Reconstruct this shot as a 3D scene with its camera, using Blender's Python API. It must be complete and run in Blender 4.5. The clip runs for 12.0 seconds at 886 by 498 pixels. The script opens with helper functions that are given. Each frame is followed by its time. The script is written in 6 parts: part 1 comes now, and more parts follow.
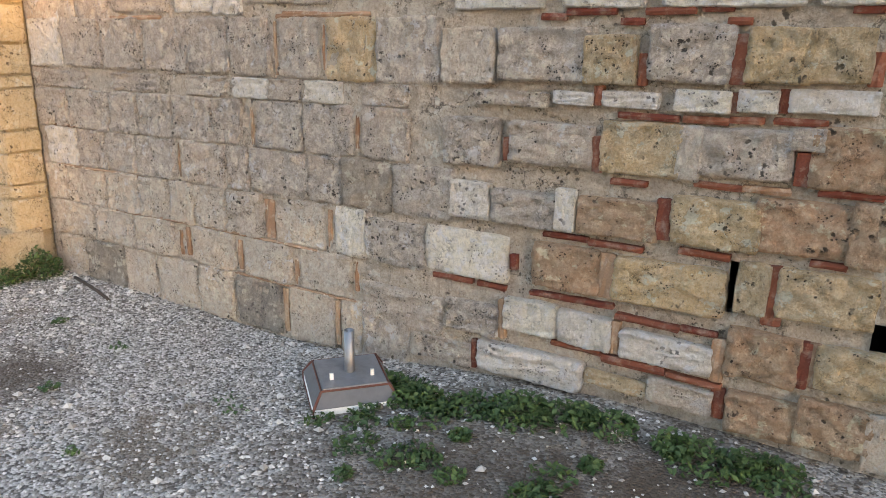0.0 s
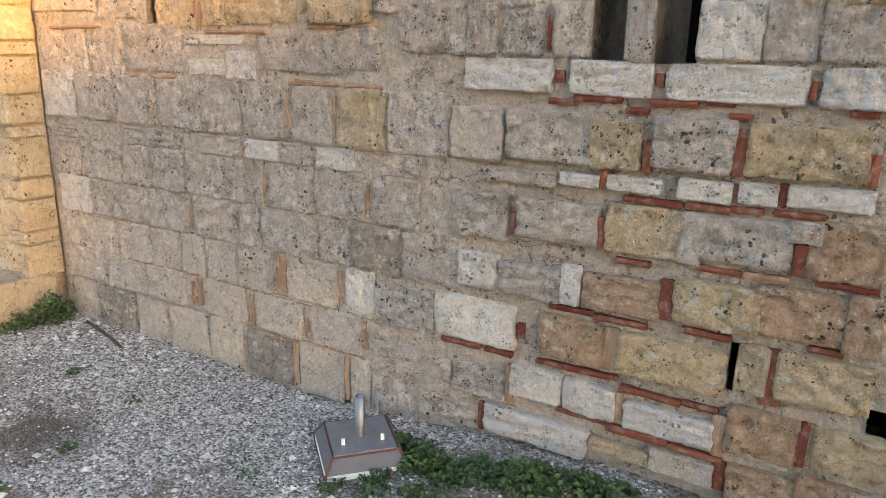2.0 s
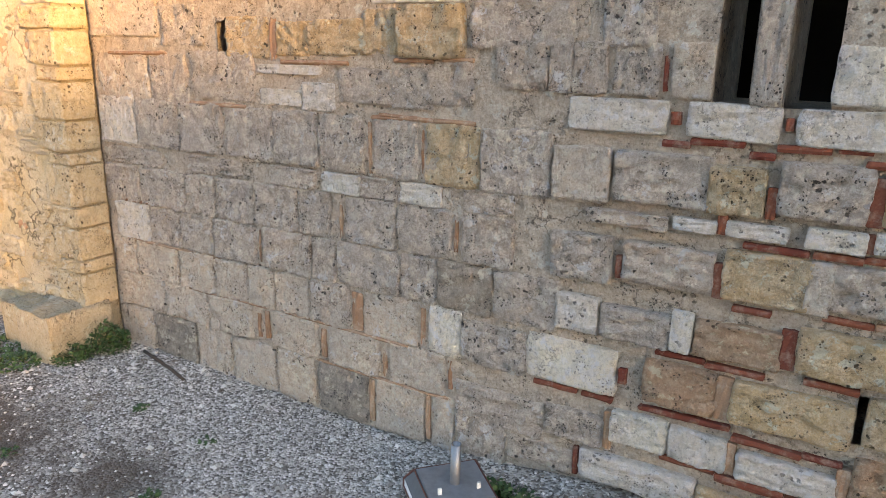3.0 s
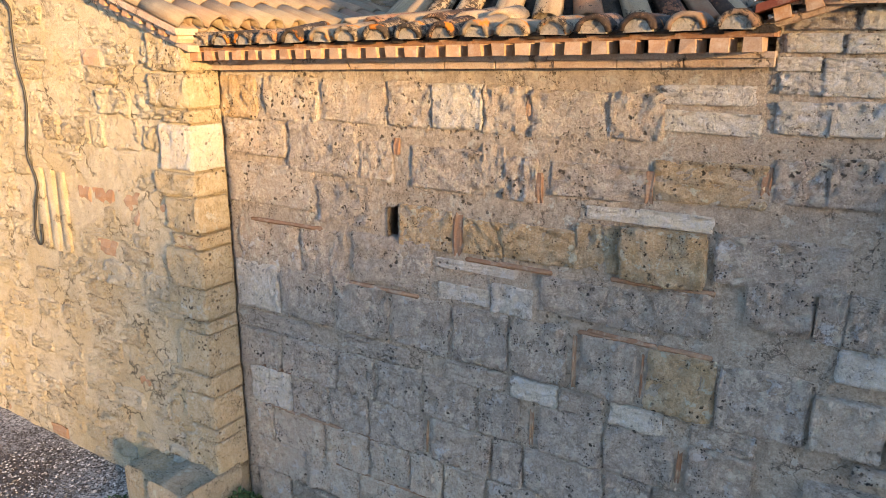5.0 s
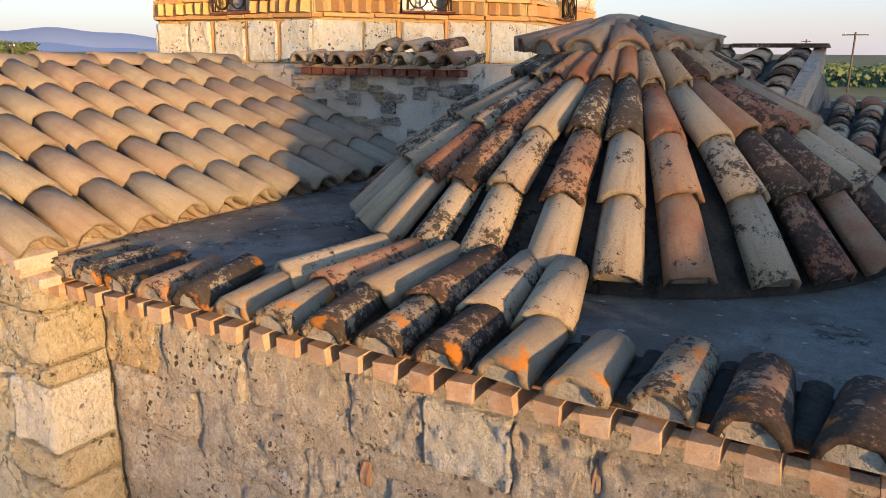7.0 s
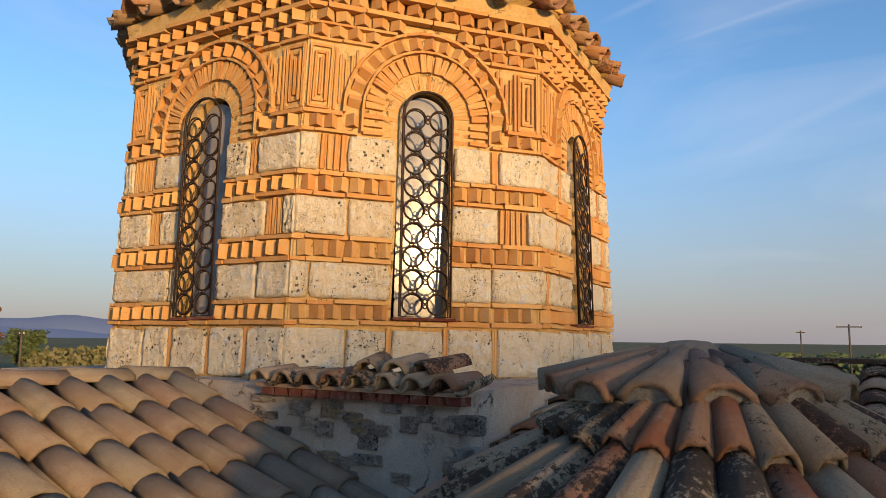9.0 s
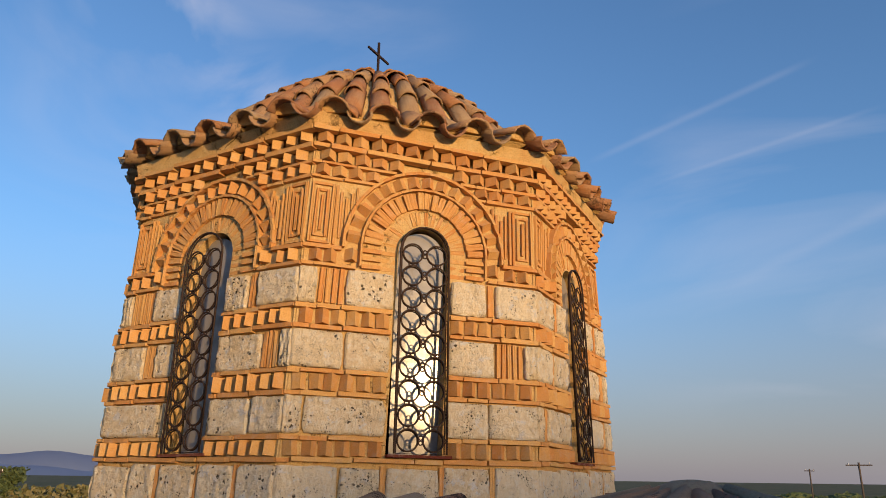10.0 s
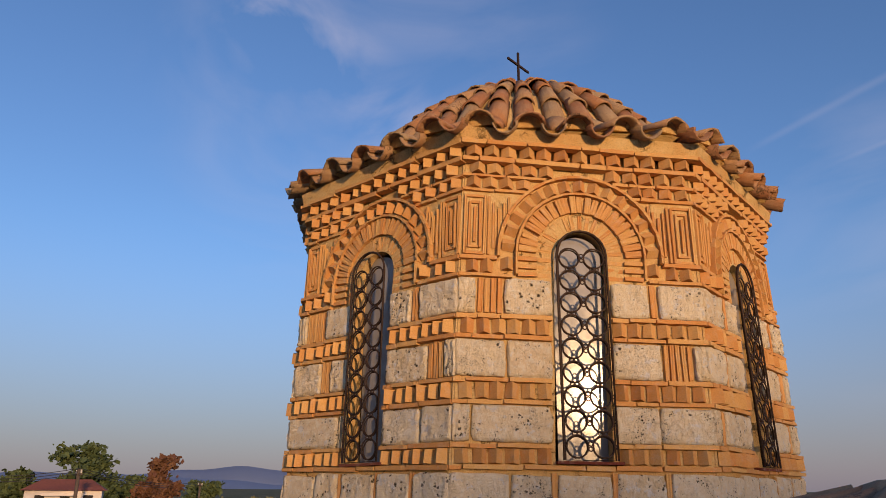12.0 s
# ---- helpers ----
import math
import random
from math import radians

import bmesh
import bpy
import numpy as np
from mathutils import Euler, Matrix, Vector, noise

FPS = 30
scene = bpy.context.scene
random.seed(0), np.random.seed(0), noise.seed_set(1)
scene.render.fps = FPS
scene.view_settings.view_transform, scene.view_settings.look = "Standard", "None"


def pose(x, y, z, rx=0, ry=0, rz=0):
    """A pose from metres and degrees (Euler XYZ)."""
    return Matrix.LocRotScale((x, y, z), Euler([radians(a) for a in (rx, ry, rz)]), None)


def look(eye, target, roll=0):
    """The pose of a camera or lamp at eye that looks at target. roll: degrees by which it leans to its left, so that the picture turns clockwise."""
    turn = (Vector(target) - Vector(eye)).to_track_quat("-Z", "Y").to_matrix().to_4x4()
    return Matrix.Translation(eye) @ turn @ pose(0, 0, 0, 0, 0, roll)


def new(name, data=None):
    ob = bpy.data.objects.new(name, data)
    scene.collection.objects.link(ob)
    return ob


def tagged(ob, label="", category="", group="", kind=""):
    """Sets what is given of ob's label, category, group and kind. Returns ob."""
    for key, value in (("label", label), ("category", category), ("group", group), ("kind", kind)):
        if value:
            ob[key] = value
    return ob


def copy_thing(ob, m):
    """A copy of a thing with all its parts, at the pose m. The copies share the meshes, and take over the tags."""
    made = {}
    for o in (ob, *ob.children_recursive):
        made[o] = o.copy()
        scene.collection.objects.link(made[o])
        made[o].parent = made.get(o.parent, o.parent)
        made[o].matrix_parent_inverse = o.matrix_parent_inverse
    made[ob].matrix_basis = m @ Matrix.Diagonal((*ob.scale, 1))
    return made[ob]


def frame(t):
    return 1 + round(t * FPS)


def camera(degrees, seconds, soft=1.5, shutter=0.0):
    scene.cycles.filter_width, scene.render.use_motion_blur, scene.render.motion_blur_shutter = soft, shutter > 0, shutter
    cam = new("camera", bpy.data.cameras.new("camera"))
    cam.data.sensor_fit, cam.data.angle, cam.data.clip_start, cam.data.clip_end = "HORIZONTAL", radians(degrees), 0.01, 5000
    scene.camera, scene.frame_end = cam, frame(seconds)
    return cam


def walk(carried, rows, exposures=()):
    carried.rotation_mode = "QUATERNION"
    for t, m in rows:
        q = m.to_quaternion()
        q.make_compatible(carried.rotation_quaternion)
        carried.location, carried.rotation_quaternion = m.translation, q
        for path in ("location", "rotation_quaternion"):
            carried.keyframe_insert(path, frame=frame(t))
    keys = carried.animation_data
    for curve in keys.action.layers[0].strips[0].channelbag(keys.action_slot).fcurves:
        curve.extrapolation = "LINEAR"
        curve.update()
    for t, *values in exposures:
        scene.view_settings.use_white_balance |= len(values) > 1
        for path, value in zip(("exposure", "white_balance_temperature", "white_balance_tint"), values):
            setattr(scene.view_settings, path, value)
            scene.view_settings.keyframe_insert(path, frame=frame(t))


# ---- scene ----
# camera and walk: seconds, eye, target, roll
cam = camera(63.0, 12.0, 0.9)
WALK = [
    (0.0, (0.0, 0.171, 1.808), (-1.004, 1.812, 1.26), 0.9),
    (0.5, (-0.006, 0.139, 1.925), (-1.006, 1.783, 1.379), 1.0),
    (1.0, (-0.012, 0.119, 2.004), (-1.013, 1.764, 1.463), 1.0),
    (1.5, (-0.014, 0.124, 2.071), (-1.017, 1.767, 1.528), 1.0),
    (2.0, (-0.041, 0.136, 2.16), (-1.044, 1.779, 1.616), 1.1),
    (2.5, (-0.198, 0.115, 2.242), (-1.198, 1.758, 1.693), 1.0),
    (3.0, (-0.545, 0.034, 2.34), (-1.546, 1.675, 1.785), 0.9),
    (3.5, (-0.966, -0.045, 2.462), (-1.968, 1.598, 1.918), 0.9),
    (3.7, (-1.114, -0.051, 2.551), (-2.12, 1.591, 2.011), 0.8),
    (5.3, (-1.802, 0.007, 3.478), (-2.811, 1.644, 2.929), 0.2),
    (5.5, (-1.811, 0.018, 3.569), (-2.819, 1.656, 3.021), 0.2),
    (6.0, (-1.917, 0.188, 3.755), (-2.927, 1.827, 3.214), 0.2),
    (6.5, (-2.265, 0.777, 4.012), (-3.278, 2.417, 3.479), 0.2),
    (7.0, (-2.722, 1.551, 4.118), (-3.736, 3.193, 3.59), 0.3),
    (7.5, (-3.118, 2.213, 4.247), (-4.139, 3.863, 3.763), 0.4),
    (7.7, (-3.196, 2.354, 4.271), (-4.232, 4.017, 3.869), 0.4),
    (9.3, (-3.28, 2.51, 4.278), (-4.303, 4.153, 4.679), 0.6),
    (9.5, (-3.28, 2.514, 4.278), (-4.301, 4.158, 4.784), 0.6),
    (10.0, (-3.262, 2.475, 4.28), (-4.269, 4.095, 4.883), 0.7),
    (10.5, (-3.25, 2.461, 4.28), (-4.263, 4.078, 4.881), 0.6),
    (11.0, (-3.257, 2.445, 4.265), (-4.32, 4.023, 4.882), 0.5),
    (11.5, (-3.266, 2.44, 4.25), (-4.461, 3.914, 4.882), 0.5),
    (12.0, (-3.267, 2.44, 4.25), (-4.596, 3.797, 4.878), 0.4),
]
EXPO = [(0.0, 3.48, 10000, 23), (2.5, 3.4, 9500, 22), (3.7, 3.15, 7800, 18), (5.3, 2.55, 6700, 14), (7.0, 2.18, 6400, 14), (7.7, 2.2, 6600, 16), (8.5, 1.48, 6500, 15), (9.5, 1.06, 6300, 13), (10.5, 0.72, 6200, 20), (12.0, 0.62, 6200, 25)]
walk(cam, [(t, look(e, g, r)) for t, e, g, r in WALK], EXPO)

# ---- world and sun
SUN_DIR = Vector((0.91, -0.42, 0.11)).normalized()
world = bpy.data.worlds.new("world")
scene.world = world
world.use_nodes = True
wt = world.node_tree
sky = wt.nodes.new("ShaderNodeTexSky")
sky.sky_type, sky.sun_disc = "NISHITA", False
sky.sun_elevation = math.asin(SUN_DIR.z)
sky.sun_rotation = math.atan2(SUN_DIR.x, SUN_DIR.y)
sky.air_density, sky.dust_density, sky.ozone_density = 1.0, 1.0, 3.2
wt.nodes["Background"].inputs[1].default_value = 0.15


def wnode(kind, op=None, **vals):
    n = wt.nodes.new(kind)
    if op:
        n.operation = op
    for k, v in vals.items():
        n.inputs[int(k[1:])].default_value = v
    return n


def wlink(a, b, k):
    wt.links.new(a, b.inputs[k])
    return b


# thin cirrus and a few old vapour trails, by direction in the sky
heading = wt.nodes.new("ShaderNodeTexCoord").outputs["Generated"]
warp = wnode("ShaderNodeMapping")
warp.inputs["Scale"].default_value, warp.inputs["Rotation"].default_value = (1.6, 4.0, 7.0), (0.4, 0.5, 0.9)
wlink(heading, warp, 0)
cirrus = wnode("ShaderNodeTexNoise")
cirrus.inputs["Scale"].default_value, cirrus.inputs["Detail"].default_value, cirrus.inputs["Distortion"].default_value = 0.9, 9.0, 1.2
wlink(warp.outputs[0], cirrus, "Vector")
veil = wnode("ShaderNodeMapRange")
veil.inputs["From Min"].default_value, veil.inputs["From Max"].default_value = 0.47, 0.78
wlink(cirrus.outputs["Fac"], veil, "Value")


def patch(center, lo, hi, amount):
    """How much of a soft round patch of sky a direction lies in."""
    d = wnode("ShaderNodeVectorMath", "DOT_PRODUCT")
    d.inputs[1].default_value = Vector(center).normalized()
    wlink(heading, d, 0)
    r = wnode("ShaderNodeMapRange")
    r.inputs["From Min"].default_value, r.inputs["From Max"].default_value, r.inputs["To Max"].default_value = lo, hi, amount
    r.interpolation_type = "SMOOTHSTEP"
    wlink(d.outputs["Value"], r, "Value")
    return r.outputs["Result"]


def trail(normal, center, lo, width, amount):
    d = wnode("ShaderNodeVectorMath", "DOT_PRODUCT")
    d.inputs[1].default_value = normal
    wlink(heading, d, 0)
    a = wlink(d.outputs["Value"], wnode("ShaderNodeMath", "ABSOLUTE"), 0)
    r = wnode("ShaderNodeMapRange")
    r.inputs["From Min"].default_value, r.inputs["From Max"].default_value, r.inputs["To Min"].default_value, r.inputs["To Max"].default_value = 0.0, width, 1.0, 0.0
    r.interpolation_type = "SMOOTHSTEP"
    wlink(a.outputs[0], r, "Value")
    m = wlink(r.outputs["Result"], wnode("ShaderNodeMath", "MULTIPLY"), 0)
    return wlink(patch(center, lo, min(0.9999, lo + 0.008), amount), m, 1).outputs[0]


total = None
for part_fac in (
    wlink(patch((-0.67, 0.56, 0.49), 0.94, 0.992, 0.22), wlink(veil.outputs["Result"], wnode("ShaderNodeMath", "MULTIPLY"), 0), 1).outputs[0],
    wlink(patch((0.0, 0.95, 0.3), 0.93, 0.995, 0.3), wlink(veil.outputs["Result"], wnode("ShaderNodeMath", "MULTIPLY"), 0), 1).outputs[0],
    wlink(trail((-0.682, -0.189, -0.706), (-0.68, 0.53, 0.505), 0.978, 0.075, 1.0), wlink(veil.outputs["Result"], wnode("ShaderNodeMath", "MULTIPLY"), 0), 1).outputs[0],
    trail((0.2074, 0.4772, -0.8539), (-0.167, 0.877, 0.45), 0.988, 0.007, 0.085),
    trail((0.1383, 0.4105, -0.9013), (-0.099, 0.911, 0.4), 0.989, 0.005, 0.07),
    trail((0.3549, 0.2807, -0.8918), (-0.039, 0.957, 0.286), 0.990, 0.012, 0.06),
):
    if total is None:
        total = part_fac
    else:
        total = wlink(part_fac, wlink(total, wnode("ShaderNodeMath", "ADD"), 0), 1).outputs[0]
clouded = wt.nodes.new("ShaderNodeMix")
clouded.data_type = "RGBA"
clouded.inputs[7].default_value = (2.6, 2.5, 2.6, 1)
wt.links.new(total, clouded.inputs[0])
# evening haze low over the plain
low = wt.nodes.new("ShaderNodeSeparateXYZ")
wt.links.new(heading, low.inputs[0])
hz = wnode("ShaderNodeMapRange")
hz.interpolation_type = "SMOOTHSTEP"
for key, val in (("From Min", 0.0), ("From Max", 0.34), ("To Min", 0.75), ("To Max", 0.0)):
    hz.inputs[key].default_value = val
wt.links.new(low.outputs["Z"], hz.inputs["Value"])
hazed = wt.nodes.new("ShaderNodeMix")
hazed.data_type = "RGBA"
hazed.inputs[7].default_value = (1.12, 1.02, 1.14, 1)
wt.links.new(hz.outputs["Result"], hazed.inputs[0])
wt.links.new(sky.outputs[0], hazed.inputs[6])
wt.links.new(hazed.outputs[2], clouded.inputs[6])
wt.links.new(clouded.outputs[2], wt.nodes["Background"].inputs[0])
sun = new("sun", bpy.data.lights.new("sun", "SUN"))
sun.data.energy, sun.data.angle, sun.data.color = 2.35, radians(2.0), (1.0, 0.63, 0.26)
sun.matrix_world = look((0, 0, 0), -SUN_DIR)



# ---- materials
def nodes_of(name):
    m = bpy.data.materials.new(name)
    m.use_nodes = True
    t = m.node_tree
    return m, t, t.nodes["Principled BSDF"]


def nd(t, kind, **kw):
    n = t.nodes.new(kind)
    for k, v in kw.items():
        if k in n.inputs:
            n.inputs[k].default_value = v
    return n


def noise_of(t, vec, scale, detail=5.0, rough=0.6):
    n = nd(t, "ShaderNodeTexNoise", Scale=scale, Detail=detail, Roughness=rough)
    t.links.new(vec, n.inputs["Vector"])
    return n.outputs["Fac"]


def ramp(t, fac, lo, hi):
    n = nd(t, "ShaderNodeMapRange")
    n.inputs["From Min"].default_value, n.inputs["From Max"].default_value = lo, hi
    t.links.new(fac, n.inputs["Value"])
    return n.outputs["Result"]


def mixc(t, fac, a, b):
    n = t.nodes.new("ShaderNodeMix")
    n.data_type = "RGBA"
    for sock, v in ((0, fac), (6, a), (7, b)):
        if isinstance(v, bpy.types.NodeSocket):
            t.links.new(v, n.inputs[sock])
        else:
            n.inputs[sock].default_value = v if sock == 0 else (*v, 1)
    return n.outputs[2]


def mul(t, a, b):
    n = t.nodes.new("ShaderNodeMath")
    n.operation = "MULTIPLY"
    for k, v in enumerate((a, b)):
        if isinstance(v, bpy.types.NodeSocket):
            t.links.new(v, n.inputs[k])
        else:
            n.inputs[k].default_value = v
    return n.outputs[0]


def add(t, a, b):
    n = t.nodes.new("ShaderNodeMath")
    n.operation = "ADD"
    for k, v in enumerate((a, b)):
        if isinstance(v, bpy.types.NodeSocket):
            t.links.new(v, n.inputs[k])
        else:
            n.inputs[k].default_value = v
    return n.outputs[0]


def place_vec(t, shift=True):
    """World place, moved by the object's random number so that alike pieces differ."""
    g = t.nodes.new("ShaderNodeNewGeometry")
    if not shift:
        return g.outputs["Position"], None
    o = t.nodes.new("ShaderNodeObjectInfo")
    s = t.nodes.new("ShaderNodeVectorMath")
    s.operation = "ADD"
    t.links.new(g.outputs["Position"], s.inputs[0])
    t.links.new(mul(t, o.outputs["Random"], 37.0), s.inputs[1])
    return s.outputs[0], o.outputs["Random"]


def bump(t, p, height, dist, strength=1.0):
    b = nd(t, "ShaderNodeBump", Strength=strength, Distance=dist)
    t.links.new(height, b.inputs["Height"])
    t.links.new(b.outputs[0], p.inputs["Normal"])


def stretched(t, vec, scale):
    m = t.nodes.new("ShaderNodeMapping")
    m.inputs["Scale"].default_value, m.inputs["Rotation"].default_value = scale, (0.0, 0.35, 0.2)
    t.links.new(vec, m.inputs[0])
    return m.outputs[0]


def cracks(t, vec, scale, width):
    """Thin broken crevices: 1 inside a crevice, 0 elsewhere."""
    w = t.nodes.new("ShaderNodeVectorMath")
    w.operation = "ADD"
    n = nd(t, "ShaderNodeTexNoise", Scale=scale * 1.3, Detail=5.0, Roughness=0.65)
    t.links.new(vec, n.inputs["Vector"])
    s = t.nodes.new("ShaderNodeVectorMath")
    s.operation = "SCALE"
    s.inputs["Scale"].default_value = 1.3 / scale
    t.links.new(n.outputs["Color"], s.inputs[0])
    t.links.new(vec, w.inputs[0])
    t.links.new(s.outputs[0], w.inputs[1])
    vo = nd(t, "ShaderNodeTexVoronoi", Scale=scale)
    vo.feature = "DISTANCE_TO_EDGE"
    t.links.new(w.outputs[0], vo.inputs["Vector"])
    return mul(t, ramp(t, vo.outputs["Distance"], width, width * 0.2), ramp(t, noise_of(t, vec, scale * 0.6, 3), 0.5, 0.6))


def holes(t, vec, scale, size, patch_scale, level):
    """Weathered pits of uneven outline, gathered in patches: 1 inside a pit."""
    w = t.nodes.new("ShaderNodeVectorMath")
    w.operation = "ADD"
    n = nd(t, "ShaderNodeTexNoise", Scale=scale * 1.5, Detail=3.0, Roughness=0.6)
    t.links.new(vec, n.inputs["Vector"])
    q = t.nodes.new("ShaderNodeVectorMath")
    q.operation = "SCALE"
    q.inputs["Scale"].default_value = 0.9 / scale
    t.links.new(n.outputs["Color"], q.inputs[0])
    t.links.new(vec, w.inputs[0])
    t.links.new(q.outputs[0], w.inputs[1])
    vo = nd(t, "ShaderNodeTexVoronoi", Scale=scale)
    t.links.new(w.outputs[0], vo.inputs["Vector"])
    return mul(t, ramp(t, vo.outputs["Distance"], size, size * 0.6), ramp(t, noise_of(t, vec, patch_scale, 4, 0.65), level, level + 0.07))


def stone_mat(name, a, b, crust=(0.45, 0.41, 0.36), crust_amt=0.5, pits=0.6, relief=0.012, stain=0.5, crev=0.6, smear=0.0, fine=1.0, tone=((0.6, 0.525, 0.45), (0.38, 0.325, 0.27))):
    """Old cut limestone: two tones, a pale crust of lime and lichen, dark pits, crevices and a rough tooled face; shade
    in hollows and light on bumps are put into its colour.
    """
    m, t, p = nodes_of(name)
    vec, rnd = place_vec(t)
    big = noise_of(t, vec, 5.0, 4)
    mid = noise_of(t, vec, 20.0, 7, 0.7)
    grain = noise_of(t, vec, 75.0, 6, 0.75)
    tool = noise_of(t, stretched(t, vec, (38.0, 38.0, 11.0)), 1.0, 5, 0.7)
    col = mixc(t, ramp(t, add(t, mul(t, big, 0.6), mul(t, rnd, 0.4)), 0.25, 0.75), a, b)
    col = mixc(t, mul(t, ramp(t, mid, 0.48, 0.57), crust_amt), col, crust)
    col = mixc(t, mul(t, ramp(t, tool, 0.5, 0.66), 0.3 * fine), col, tuple(c * 0.5 for c in a))
    chip = noise_of(t, stretched(t, vec, (52.0, 52.0, 30.0)), 1.0, 6, 0.8)
    col = mixc(t, mul(t, ramp(t, chip, 0.56, 0.66), 0.35 * fine), col, tuple(c * 0.36 for c in b))
    col = mixc(t, mul(t, ramp(t, chip, 0.42, 0.34), 0.5 * fine), col, tuple(min(0.8, c * 1.3) for c in crust))
    col = mixc(t, mul(t, ramp(t, grain, 0.52, 0.64), 0.35 * fine), col, tuple(c * 0.4 for c in b))
    spot = mul(t, ramp(t, noise_of(t, vec, 13.0, 6, 0.65), 0.58, 0.63), 0.75)
    col = mixc(t, spot, col, tuple(min(0.72, c * 1.3) for c in crust))
    col = mixc(t, mul(t, ramp(t, grain, 0.46, 0.3), 0.35), col, tuple(min(0.75, c * 1.35) for c in crust))
    dark = noise_of(t, vec, 9.0, 8, 0.75)
    col = mixc(t, mul(t, ramp(t, dark, 0.55, 0.62), stain), col, (0.13, 0.12, 0.11))
    pit = add(t, holes(t, vec, 26.0, 0.32, 5.0, 0.54), holes(t, vec, 62.0, 0.34, 9.0, 0.55))
    if smear:
        g = t.nodes.new("ShaderNodeNewGeometry").outputs["Position"]
        lime = ramp(t, add(t, mul(t, noise_of(t, g, 2.2, 5, 0.6), 0.7), mul(t, mid, 0.3)), 0.42, 0.54)
        col = mixc(t, mul(t, lime, smear), col, mixc(t, ramp(t, grain, 0.4, 0.65), *tone))
    cr = cracks(t, vec, 5.5, 0.028)
    col = mixc(t, mul(t, cr, crev), col, (0.05, 0.04, 0.03))
    col = mixc(t, mul(t, pit, pits), col, (0.02, 0.017, 0.014))
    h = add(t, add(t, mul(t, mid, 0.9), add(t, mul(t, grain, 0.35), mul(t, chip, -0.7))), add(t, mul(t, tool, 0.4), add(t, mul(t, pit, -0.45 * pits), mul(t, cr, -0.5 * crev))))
    # relief shading put into the colour: hollows darkened, bumps lightened
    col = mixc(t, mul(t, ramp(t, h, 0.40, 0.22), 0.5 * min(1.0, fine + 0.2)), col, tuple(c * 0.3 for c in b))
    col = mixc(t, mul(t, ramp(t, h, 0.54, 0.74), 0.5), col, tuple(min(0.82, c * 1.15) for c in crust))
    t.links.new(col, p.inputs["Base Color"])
    p.inputs["Roughness"].default_value = 0.92
    p.inputs["Specular IOR Level"].default_value = 0.2
    bump(t, p, h, relief * 2.6)
    return m


def brick_mat(name, a, b, lime=0.35):
    m, t, p = nodes_of(name)
    vec, rnd = place_vec(t)
    mid, fine = noise_of(t, vec, 18.0, 6, 0.7), noise_of(t, vec, 120.0, 4, 0.7)
    col = mixc(t, rnd, a, b)
    col = mixc(t, mul(t, ramp(t, fine, 0.4, 0.8), 0.5), col, tuple(c * 0.5 for c in a))
    col = mixc(t, mul(t, ramp(t, mid, 0.5, 0.68), lime), col, (0.5, 0.42, 0.33))
    t.links.new(col, p.inputs["Base Color"])
    p.inputs["Roughness"].default_value = 0.9
    p.inputs["Specular IOR Level"].default_value = 0.2
    bump(t, p, add(t, mid, mul(t, fine, 0.4)), 0.006)
    return m


def mortar_mat(name, a, b, relief=0.02, tint=(0.42, 0.26, 0.14), tint_amt=0.35):
    m, t, p = nodes_of(name)
    vec, _ = place_vec(t, False)
    big, mid, fine = noise_of(t, vec, 2.5, 4), noise_of(t, vec, 17.0, 7, 0.7), noise_of(t, vec, 110.0, 4, 0.75)
    col = mixc(t, ramp(t, mid, 0.35, 0.65), a, b)
    col = mixc(t, mul(t, ramp(t, big, 0.46, 0.6), tint_amt), col, tint)
    col = mixc(t, mul(t, ramp(t, fine, 0.48, 0.7), 0.6), col, tuple(c * 0.42 for c in a))
    cr = cracks(t, vec, 6.0, 0.05)
    col = mixc(t, mul(t, cr, 0.85), col, tuple(c * 0.25 for c in a))
    t.links.new(col, p.inputs["Base Color"])
    p.inputs["Roughness"].default_value = 0.95
    p.inputs["Specular IOR Level"].default_value = 0.15
    bump(t, p, add(t, add(t, mid, mul(t, cr, -0.5)), mul(t, fine, 0.35)), relief * 1.3)
    return m


